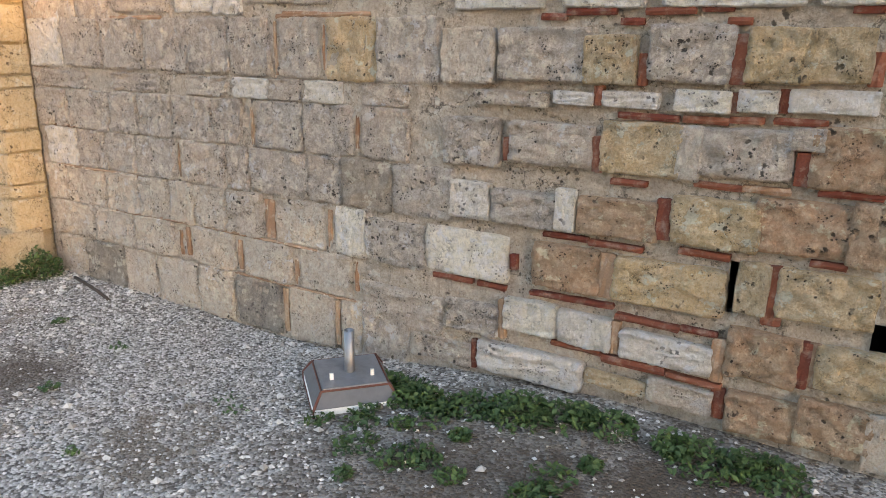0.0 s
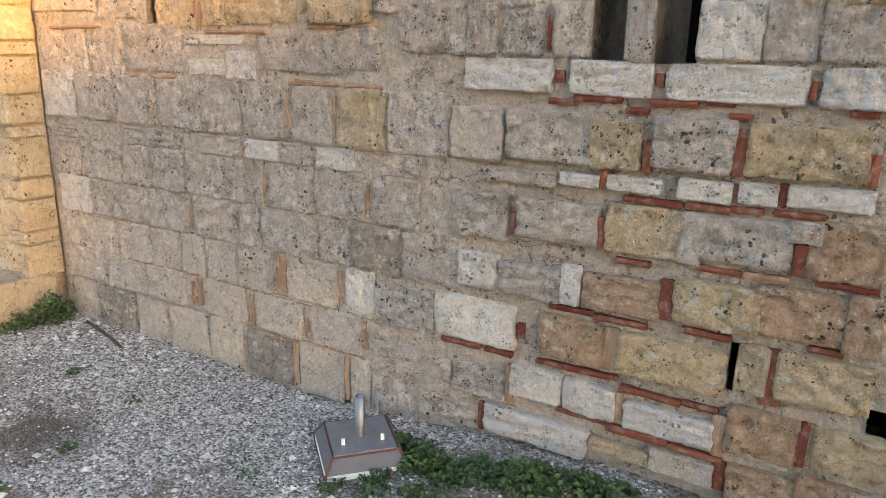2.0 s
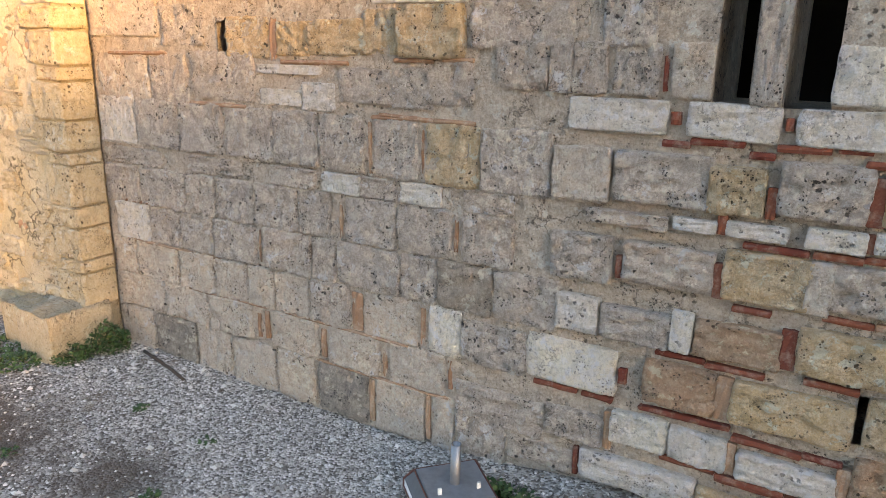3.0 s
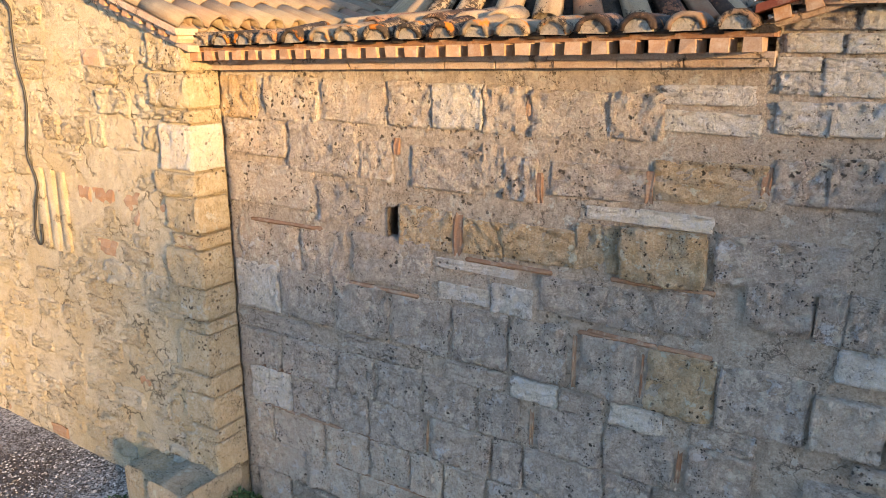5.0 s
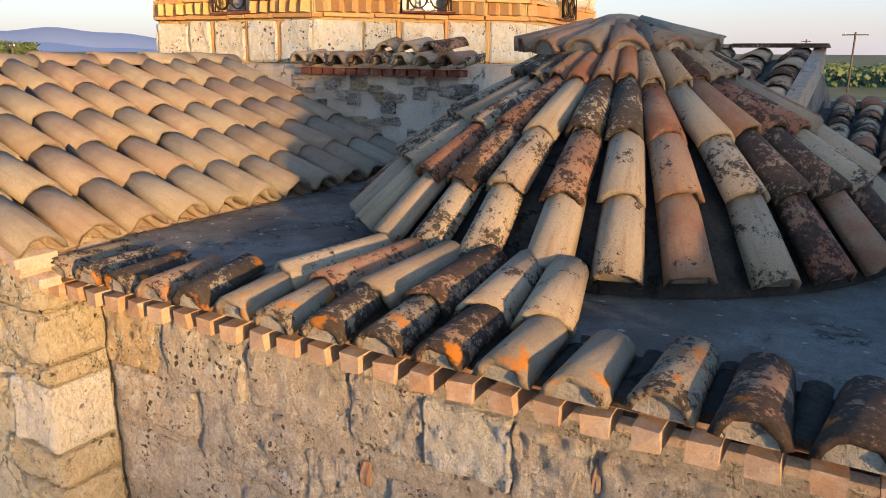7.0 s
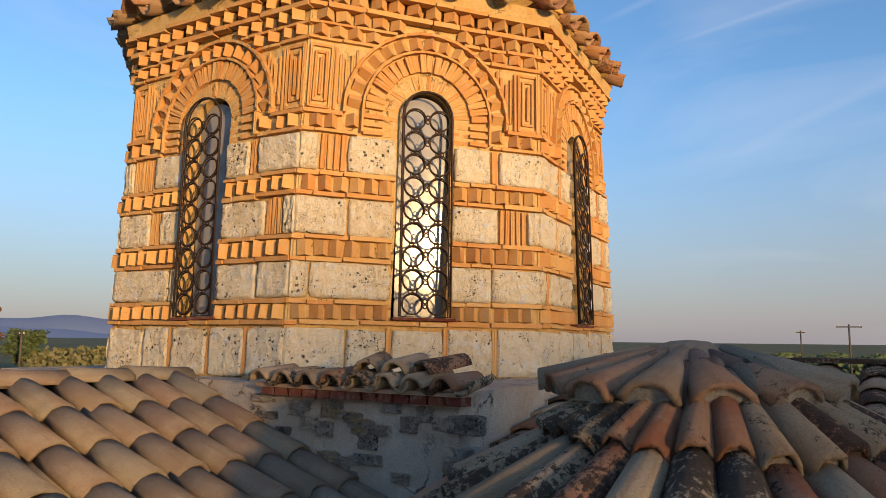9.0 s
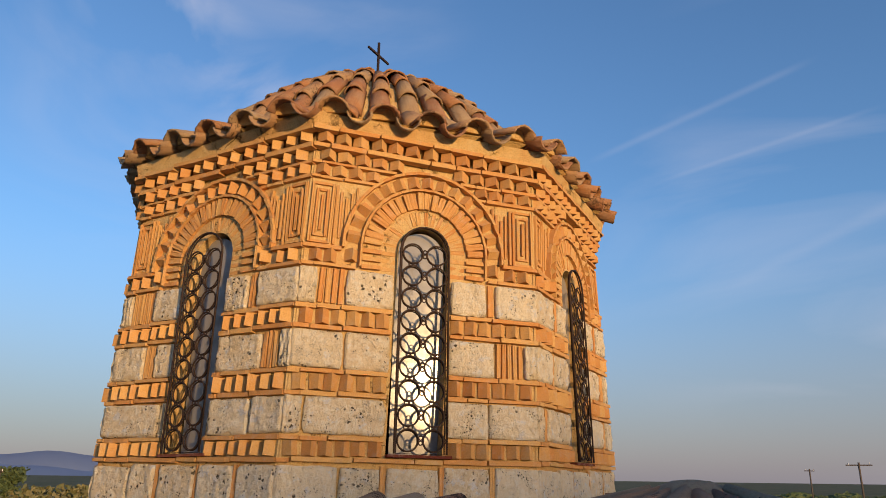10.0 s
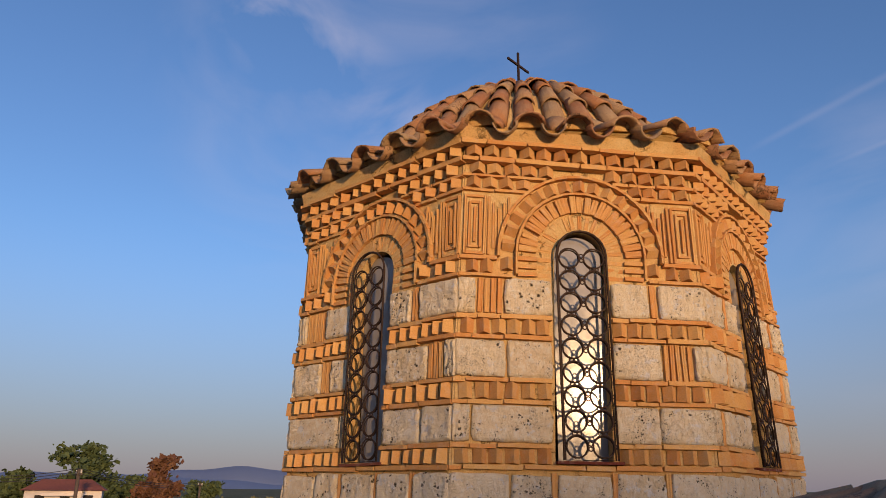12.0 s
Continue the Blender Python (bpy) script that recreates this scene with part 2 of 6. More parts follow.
def tile_mat(name, tones, lichen, orange=0.0, grime=0.5):
    """Hand-made roof tile: each of a tone of its own, streaked, with its own share of black lichen and a few orange spots."""
    m, t, p = nodes_of(name)
    vec, rnd = place_vec(t)
    cr = t.nodes.new("ShaderNodeValToRGB")
    cr.color_ramp.interpolation = "CONSTANT"
    while len(cr.color_ramp.elements) < len(tones):
        cr.color_ramp.elements.new(0.5)
    for k, c in enumerate(tones):
        cr.color_ramp.elements[k].position = k / len(tones)
        cr.color_ramp.elements[k].color = (*c, 1)
    t.links.new(rnd, cr.inputs[0])
    fr = t.nodes.new("ShaderNodeMath")
    fr.operation = "FRACT"
    t.links.new(mul(t, rnd, 17.3), fr.inputs[0])
    own = t.nodes.new("ShaderNodeTexCoord").outputs["Object"]
    st = t.nodes.new("ShaderNodeMapping")
    st.inputs["Scale"].default_value = (34.0, 3.0, 34.0)
    t.links.new(own, st.inputs[0])
    t.links.new(mul(t, rnd, 31.0), st.inputs["Location"])
    streak = noise_of(t, st.outputs[0], 1.0, 5, 0.6)
    big, mid, fine = noise_of(t, vec, 7.0, 5), noise_of(t, vec, 48.0, 8, 0.8), noise_of(t, vec, 150.0, 4, 0.7)
    col = mixc(t, mul(t, ramp(t, big, 0.42, 0.62), 0.3), cr.outputs[0], (0.4, 0.33, 0.22))
    col = mixc(t, mul(t, ramp(t, streak, 0.5, 0.72), 0.55), col, (0.22, 0.12, 0.07))
    col = mixc(t, mul(t, ramp(t, fine, 0.48, 0.7), 0.45), col, (0.12, 0.085, 0.06))
    patch = noise_of(t, vec, 8.0, 5, 0.7)
    heap = add(t, add(t, mul(t, mid, 0.65), mul(t, patch, 0.55)), mul(t, fr.outputs[0], 0.26 * lichen))
    black = ramp(t, heap, 0.80 - 0.08 * lichen, 0.84 - 0.08 * lichen)
    col = mixc(t, mul(t, black, min(0.93, 0.55 + lichen * 0.4)), col, mixc(t, ramp(t, mid, 0.4, 0.6), (0.055, 0.038, 0.028), (0.022, 0.018, 0.015)))
    pale = ramp(t, noise_of(t, vec, 30.0, 6, 0.75), 0.63, 0.70)
    col = mixc(t, mul(t, pale, 0.5 * grime), col, (0.46, 0.41, 0.32))
    if orange:
        spot = ramp(t, noise_of(t, vec, 9.0, 5, 0.6), 0.62 - 0.06 * orange, 0.68 - 0.06 * orange)
        col = mixc(t, mul(t, spot, 0.85), col, (0.45, 0.15, 0.015))
    t.links.new(col, p.inputs["Base Color"])
    p.inputs["Roughness"].default_value = 0.9
    p.inputs["Specular IOR Level"].default_value = 0.2
    bump(t, p, add(t, mid, add(t, mul(t, streak, 0.5), mul(t, fine, 0.4))), 0.007)
    return m


def plain_mat(name, col, rough=0.6, metal=0.0, vary=0.25, scale=30.0, alt=None):
    m, t, p = nodes_of(name)
    vec, _ = place_vec(t, False)
    n = noise_of(t, vec, scale, 6, 0.65)
    t.links.new(mixc(t, mul(t, ramp(t, n, 0.4, 0.7), 1.0 if alt else vary), col, alt or tuple(c * 0.5 for c in col)), p.inputs["Base Color"])
    p.inputs["Roughness"].default_value, p.inputs["Metallic"].default_value = rough, metal
    bump(t, p, n, 0.003, 0.6)
    return m


STONE = {
    "g": stone_mat("stone_grey", (0.582, 0.462, 0.365), (0.436, 0.380, 0.333), (0.840, 0.730, 0.582), 0.75, 0.9, 0.02, stain=0.33, crev=0.34, smear=0.7),
    "l": stone_mat("stone_pink", (0.688, 0.539, 0.401), (0.595, 0.483, 0.377), (0.840, 0.764, 0.605), 0.6, 0.9, 0.018, stain=0.24, crev=0.27, smear=0.6),
    "w": stone_mat("stone_white", (0.840, 0.764, 0.616), (0.688, 0.627, 0.552), (0.840, 0.800, 0.760), 0.65, 0.6, 0.018, stain=0.21, crev=0.23, smear=0.15),
    "o": stone_mat("stone_ochre", (0.713, 0.496, 0.275), (0.582, 0.435, 0.268), (0.829, 0.662, 0.455), 0.45, 1.0, 0.024, stain=0.24, crev=0.27, smear=0.2),
    "r": stone_mat("stone_russet", (0.582, 0.325, 0.192), (0.495, 0.331, 0.217), (0.668, 0.496, 0.346), 0.35, 1.0, 0.022, stain=0.24, crev=0.27, smear=0.1),
    "d": stone_mat("stone_holed", (0.476, 0.388, 0.302), (0.318, 0.288, 0.256), (0.608, 0.527, 0.430), 0.4, 1.0, 0.026, stain=0.48, crev=0.32),
}
BRICK = brick_mat("brick_red", (0.13, 0.03, 0.019), (0.21, 0.07, 0.04), 0.3)
BRICK_L = brick_mat("brick_worn", (0.36, 0.2, 0.11), (0.42, 0.29, 0.19), 0.5)
BRICK_N = brick_mat("brick_brown", (0.25, 0.13, 0.075), (0.33, 0.215, 0.14), 0.5)
MORTAR = stone_mat("mortar", (0.56, 0.46, 0.36), (0.48, 0.4, 0.32), (0.7, 0.61, 0.5), 0.7, 0.7, 0.026, stain=0.3, crev=0.45, smear=0.5, tone=((0.66, 0.565, 0.46), (0.44, 0.35, 0.26)))
RUBBLE_M = mortar_mat("lime_mortar", (0.6, 0.5, 0.34), (0.7, 0.62, 0.47), 0.035, (0.55, 0.418, 0.22), 0.5)
CORN_M = mortar_mat("pink_mortar", (0.45, 0.33, 0.25), (0.5, 0.4, 0.31), 0.01)
BED_M = mortar_mat("bedding_mortar", (0.26, 0.23, 0.19), (0.42, 0.38, 0.31), 0.015)
SLAB_M = mortar_mat("grey_screed", (0.165, 0.15, 0.13), (0.23, 0.21, 0.18), 0.02, (0.09, 0.07, 0.055), 0.6)
# very dark fill for the tile channels and the fan roof's body
CHANNEL_M = mortar_mat("channel_dark", (0.05, 0.04, 0.032), (0.09, 0.072, 0.055), 0.03, (0.03, 0.026, 0.022), 0.5)
TILE_S = tile_mat("tile_tan", [(0.226, 0.167, 0.113), (0.265, 0.218, 0.153), (0.233, 0.159, 0.113), (0.233, 0.194, 0.140), (0.249, 0.179, 0.125), (0.210, 0.176, 0.129)], 0.12, grime=0.5)
TILE_F = tile_mat("tile_old", [(0.40, 0.30, 0.19), (0.26, 0.10, 0.052), (0.36, 0.265, 0.175), (0.33, 0.19, 0.115), (0.28, 0.205, 0.13), (0.29, 0.15, 0.085), (0.39, 0.30, 0.20), (0.29, 0.14, 0.078)], 0.85, grime=0.55)
TILE_E = tile_mat("tile_eave", [(0.27, 0.21, 0.142), (0.23, 0.128, 0.08), (0.23, 0.178, 0.122), (0.245, 0.145, 0.09)], 1.0, 0.7, grime=0.6)
TILE_C = tile_mat("tile_cap", [(0.30, 0.23, 0.155), (0.34, 0.18, 0.105), (0.31, 0.23, 0.15), (0.21, 0.125, 0.085), (0.29, 0.205, 0.135), (0.28, 0.225, 0.155)], 0.4, grime=0.4)
TILE_D = tile_mat("tile_dome", [(0.43, 0.2, 0.085), (0.43, 0.25, 0.125), (0.36, 0.17, 0.085), (0.4, 0.27, 0.15)], 0.5, grime=0.4)
DRUM_S = stone_mat("drum_stone", (0.83, 0.72, 0.51), (0.76, 0.61, 0.38), (0.86, 0.79, 0.64), 0.6, 0.95, 0.010, stain=0.16, crev=0.2, fine=0.3)
DRUM_B = brick_mat("drum_brick", (0.57, 0.265, 0.08), (0.63, 0.38, 0.135), 0.3)
DRUM_M = mortar_mat("drum_mortar", (0.62, 0.41, 0.16), (0.68, 0.5, 0.24), 0.012, (0.58, 0.33, 0.12), 0.6)
IRON = plain_mat("iron", (0.035, 0.026, 0.022), 0.7, 0.6, 0.5, 60, (0.09, 0.045, 0.025))
# near-black that stands in for the shade of unlit insides
DARK = plain_mat("unlit_black", (0.02, 0.018, 0.016), 0.95)
STEEL = plain_mat("painted_steel", (0.075, 0.08, 0.085), 0.55, 0.0, 0.4, 20)
GALV = plain_mat("galvanised", (0.22, 0.22, 0.22), 0.4, 0.7, 0.3, 40)
RUST = plain_mat("rust", (0.13, 0.045, 0.03), 0.9, 0.0, 0.5, 50)
WHITE_P = plain_mat("chipped_white", (0.7, 0.69, 0.64), 0.6, 0.0, 0.3, 25, (0.35, 0.33, 0.3))
CABLE_M = plain_mat("black_cable", (0.03, 0.027, 0.024), 0.6)
WOOD_M = plain_mat("dead_wood", (0.07, 0.045, 0.03), 0.85, 0.0, 0.4, 60)


# ---- mesh helpers
def mk(name, v, f, m, smooth=False):
    me = bpy.data.meshes.new(name)
    me.from_pydata([tuple(p) for p in v], [], f)
    if m is not None:
        me.materials.append(m)
    if smooth:
        me.shade_smooth()
    return me


def part(name, me, parent, label="", mat4=None):
    ob = new(name, me)
    ob.parent = parent
    if mat4 is not None:
        ob.matrix_basis = mat4
    return tagged(ob, label)


def join(chunks):
    """Vertices and faces of several pieces as one."""
    v, f = [], []
    for cv, cf in chunks:
        n = len(v)
        v += list(cv)
        f += [tuple(i + n for i in q) for q in cf]
    return v, f


def box_vf(a, b):
    (x0, y0, z0), (x1, y1, z1) = a, b
    v = [(x0, y0, z0), (x1, y0, z0), (x1, y1, z0), (x0, y1, z0), (x0, y0, z1), (x1, y0, z1), (x1, y1, z1), (x0, y1, z1)]
    return v, [(3, 2, 1, 0), (4, 5, 6, 7), (0, 1, 5, 4), (1, 2, 6, 5), (2, 3, 7, 6), (3, 0, 4, 7)]


def prism_vf(pts, z0, z1):
    n = len(pts)
    v = [(x, y, z0) for x, y in pts] + [(x, y, z1) for x, y in pts]
    return v, [tuple(range(n))[::-1], tuple(range(n, 2 * n))] + [(i, (i + 1) % n, n + (i + 1) % n, n + i) for i in range(n)]


def sweep_vf(pts, rad, seg=8, closed=False):
    """A round bar along points."""
    v, f, n = [], [], len(pts)
    P = [Vector(p) for p in pts]
    for i, p in enumerate(P):
        a = P[(i + 1) % n] if closed or i < n - 1 else p
        b = P[i - 1] if closed or i > 0 else p
        d = (a - b).normalized()
        s = d.cross(Vector((0.13, 0.3, 1.0))).normalized()
        u = s.cross(d)
        v += [tuple(p + rad * (math.cos(k * math.tau / seg) * s + math.sin(k * math.tau / seg) * u)) for k in range(seg)]
    for i in range(n if closed else n - 1):
        j = (i + 1) % n
        f += [(i * seg + k, i * seg + (k + 1) % seg, j * seg + (k + 1) % seg, j * seg + k) for k in range(seg)]
    if not closed:
        f += [tuple(range(seg))[::-1], tuple((n - 1) * seg + k for k in range(seg))]
    return v, f


def block_vf(seed, nx=4, nz=3, rough=0.006, depth=0.07, cut=0.09, wob=0.028):
    """A hewn block of unit width and height, its face at y = 0, its back at depth; the first nx * nz faces are the front."""
    rg = random.Random(seed)
    e = 0.06 + cut * 0.62
    ax = lambda n: [0.0] + [e + (1 - 2 * e) * i / (n - 2) for i in range(n - 1)] + [1.0] if n > 2 else [i / n for i in range(n + 1)]
    xs, zs = ax(nx), ax(nz)
    v, f = [], []
    for j in range(nz + 1):
        for i in range(nx + 1):
            x, z = xs[i] - 0.5, zs[j] - 0.5
            ex, ez = i in (0, nx), j in (0, nz)
            if ex and ez:
                x *= 1 - cut * rg.uniform(0.3, 1.2)
                z *= 1 - cut * rg.uniform(0.3, 1.2)
            x += rg.uniform(-wob, wob)
            z += rg.uniform(-wob, wob)
            y = rg.uniform(0.003, 0.009) if ex or ez else rg.uniform(-rough, rough * 0.6)
            v.append((x, y, z))
    idx = lambda i, j: j * (nx + 1) + i
    f += [(idx(i, j), idx(i + 1, j), idx(i + 1, j + 1), idx(i, j + 1)) for j in range(nz) for i in range(nx)]
    rim = [idx(i, 0) for i in range(nx)] + [idx(nx, j) for j in range(nz)] + [idx(nx - i, nz) for i in range(nx)] + [idx(0, nz - j) for j in range(nz)]
    base, n = len(v), len(rim)
    v += [v[k] for k in rim] + [(v[k][0], depth, v[k][2]) for k in rim]
    f += [(base + (k + 1) % n, base + k, base + n + k, base + n + (k + 1) % n) for k in range(n)]
    return v, f


def hewn_vf(seed, nx=8, nz=6, rough=0.012, depth=0.07, round_=0.08):
    """A weathered block of unit width and height: a pocked face at y = 0, worn arrises, a wandering outline."""
    rg = random.Random(seed)
    off = Vector((rg.uniform(0, 50), rg.uniform(0, 50), rg.uniform(0, 50)))
    v, f = [], []
    ease = lambda q: 0.5 - 0.5 * math.cos(math.pi * q) if nx > 2 else q
    for j in range(nz + 1):
        for i in range(nx + 1):
            u, w = 0.5 * (ease(i / nx) + i / nx), 0.5 * (ease(j / nz) + j / nz)
            x, z = u - 0.5, w - 0.5
            n1, n2 = noise.noise(Vector((x * 3, z * 3, 0.0)) + off), noise.noise(Vector((x * 3, z * 3, 7.0)) + off)
            edge = max(abs(x), abs(z)) * 2
            corner = max(0.0, abs(x) * 2 + abs(z) * 2 - 1.72) * 1.2
            x = x * (1 - corner * round_ * 2) + n1 * round_ * 0.5 * edge
            z = z * (1 - corner * round_ * 2) + n2 * round_ * 0.5 * edge
            hole = max(0.0, noise.noise(Vector((x * 6, z * 5, 3.0)) + off) - 0.28)
            y = rough * (noise.noise(Vector((x * 5, z * 4, 1.0)) + off) + 0.55 * noise.noise(Vector((x * 13, z * 11, 2.0)) + off)) + rough * 2.2 * hole
            if nx > 12:
                y += rough * (0.5 * noise.noise(Vector((x * 27, z * 19, 4.0)) + off) + 1.6 * max(0.0, noise.noise(Vector((x * 17, z * 12, 5.0)) + off) - 0.35))
            if i in (0, nx) or j in (0, nz):
                y += 0.004 + rough * rg.uniform(0.2, 1.3)
            v.append((x, y, z))
    idx = lambda i, j: j * (nx + 1) + i
    f += [(idx(i, j), idx(i + 1, j), idx(i + 1, j + 1), idx(i, j + 1)) for j in range(nz) for i in range(nx)]
    rim = [idx(i, 0) for i in range(nx)] + [idx(nx, j) for j in range(nz)] + [idx(nx - i, nz) for i in range(nx)] + [idx(0, nz - j) for j in range(nz)]
    base, n = len(v), len(rim)
    v += [v[k] for k in rim] + [(v[k][0], depth, v[k][2]) for k in rim]
    f += [(base + (k + 1) % n, base + k, base + n + k, base + n + (k + 1) % n) for k in range(n)]
    return v, f


BLOCKS = {c: [mk("stone", *hewn_vf(11 * k + 3, 24, 18, 0.02 if c in "ordg" else 0.015, 0.07, 0.05), m, True) for k in range(10)] for c, m in STONE.items()}
BARS = {}
for key, m in (("b", BRICK), ("m", BRICK_L), ("c", CORN_M), ("n", BRICK_N)):
    BARS[key] = [mk("brick", *hewn_vf(7 * k + 90, 5, 2, 0.007, 0.06, 0.05), m) for k in range(5)]
def cut_vf(seed):
    """A square-cut brick end of unit width and height, its edges a little uneven."""
    rg = random.Random(seed)
    v, f = box_vf((-0.5, 0.0, -0.5), (0.5, 0.06, 0.5))
    return [(x + rg.uniform(-0.05, 0.05), y + rg.uniform(-0.002, 0.002), z + rg.uniform(-0.05, 0.05)) for x, y, z in v], f


DENTILS = {key: [mk("brick", *cut_vf(7 * k + 90), m) for k in range(5)] for key, m in (("m", BRICK_L), ("b", BRICK))}
seq = random.Random(5)


def lay(kind, x0, x1, z0, z1, y, parent, proud=0.0, frame4=None):
    """Lays one stone or brick into a wall that faces -y."""
    me = seq.choice(BARS[kind] if kind in BARS else BLOCKS[kind])
    name = "brick" if kind in BARS else "stone"
    m = Matrix.Translation(((x0 + x1) / 2, y - proud, (z0 + z1) / 2)) @ pose(0, 0, 0, 0, seq.uniform(-1.2, 1.2), 0) @ Matrix.Diagonal((x1 - x0, 1 if kind in BARS else min(1.0, 0.15 + (x1 - x0) / 0.3, 0.15 + (z1 - z0) / 0.19), z1 - z0, 1))
    return part(name, me, parent, "", frame4 @ m if frame4 is not None else m)


# ---- ground
def ground_z(x, y):
    """Nearly level yard, a little higher along the right-hand part of the wall."""
    k = min(1.0, max(0.0, (x + 2.8) / 1.8))
    near = min(1.0, max(0.0, (y + 3.0) / 5.0))
    far = min(1.0, max(0.0, (math.hypot(x + 4, y - 3) - 14) / 20))
    return 0.06 + 0.12 * k * near * (1 if x < 3 else max(0.0, 1 - (x - 3) / 4)) - 0.25 * far + 0.02 * math.sin(1.7 * x + 0.4) * math.sin(1.3 * y)


def ground_mat():
    m, t, p = nodes_of("gravel_ground")
    vec, _ = place_vec(t, False)
    big, mid = noise_of(t, vec, 0.9, 5, 0.6), noise_of(t, vec, 6.0, 7, 0.7)
    vo = nd(t, "ShaderNodeTexVoronoi", Scale=70.0)
    t.links.new(vec, vo.inputs["Vector"])
    fine = noise_of(t, vec, 140.0, 4, 0.7)
    sep = t.nodes.new("ShaderNodeSeparateColor")
    t.links.new(vo.outputs["Color"], sep.inputs[0])
    col = mixc(t, ramp(t, sep.outputs[0], 0.1, 0.95), (0.11, 0.092, 0.077), (0.58, 0.525, 0.46))
    col = mixc(t, mul(t, ramp(t, add(t, mul(t, big, 0.6), mul(t, mid, 0.4)), 0.54, 0.62), 0.8), col, (0.16, 0.115, 0.08))
    # bare dark soil in two places, and the fields beyond the yard
    for cx, cy, rad in ((-3.75, 2.0, 0.5), (-4.75, 1.85, 0.8), (-5.3, 1.8, 0.75), (-1.2, 2.3, 1.3), (-0.4, 2.7, 0.95), (-7.2, 2.3, 1.1)):
        d = t.nodes.new("ShaderNodeVectorMath")
        d.operation = "DISTANCE"
        t.links.new(vec, d.inputs[0])
        d.inputs[1].default_value = (cx, cy, 0.08)
        near = ramp(t, add(t, mul(t, d.outputs["Value"], 1 / rad), add(t, mul(t, mid, 1.6), mul(t, big, 1.2))), 2.35, 1.6)
        col = mixc(t, mul(t, near, 0.85), col, (0.09, 0.063, 0.044))
    d = t.nodes.new("ShaderNodeVectorMath")
    d.operation = "LENGTH"
    t.links.new(vec, d.inputs[0])
    field = mixc(t, ramp(t, noise_of(t, vec, 0.05, 5), 0.4, 0.6), (0.1, 0.105, 0.04), (0.17, 0.13, 0.06))
    col = mixc(t, ramp(t, d.outputs["Value"], 16.0, 24.0), col, field)
    t.links.new(col, p.inputs["Base Color"])
    p.inputs["Roughness"].default_value = 0.95
    p.inputs["Specular IOR Level"].default_value = 0.15
    bump(t, p, add(t, mul(t, vo.outputs["Distance"], -0.8), mul(t, fine, 0.3)), 0.012)
    return m


def grid_axis(lo, hi, step):
    out = [-2500.0, -800.0, -300.0, -120.0, -50.0, -25.0]
    k = lo
    while k < hi:
        out.append(k)
        k += step
    return out + [25.0, 50.0, 120.0, 300.0, 800.0, 2500.0]


gx, gy = grid_axis(-12.0, 6.0, 0.3), grid_axis(-6.0, 14.0, 0.3)
gv = [(x, y, ground_z(x, y)) for y in gy for x in gx]
gf = [(j * len(gx) + i, j * len(gx) + i + 1, (j + 1) * len(gx) + i + 1, (j + 1) * len(gx) + i) for j in range(len(gy) - 1) for i in range(len(gx) - 1)]
ground = tagged(new("ground", mk("ground", gv, gf, ground_mat(), True)), "pale gravel yard with bare soil patches, fields beyond", "ground", kind="structure")

# ---- the south wall, face at y = 3.2: courses of (kind, from x, to x)
WALL_Y = 3.2


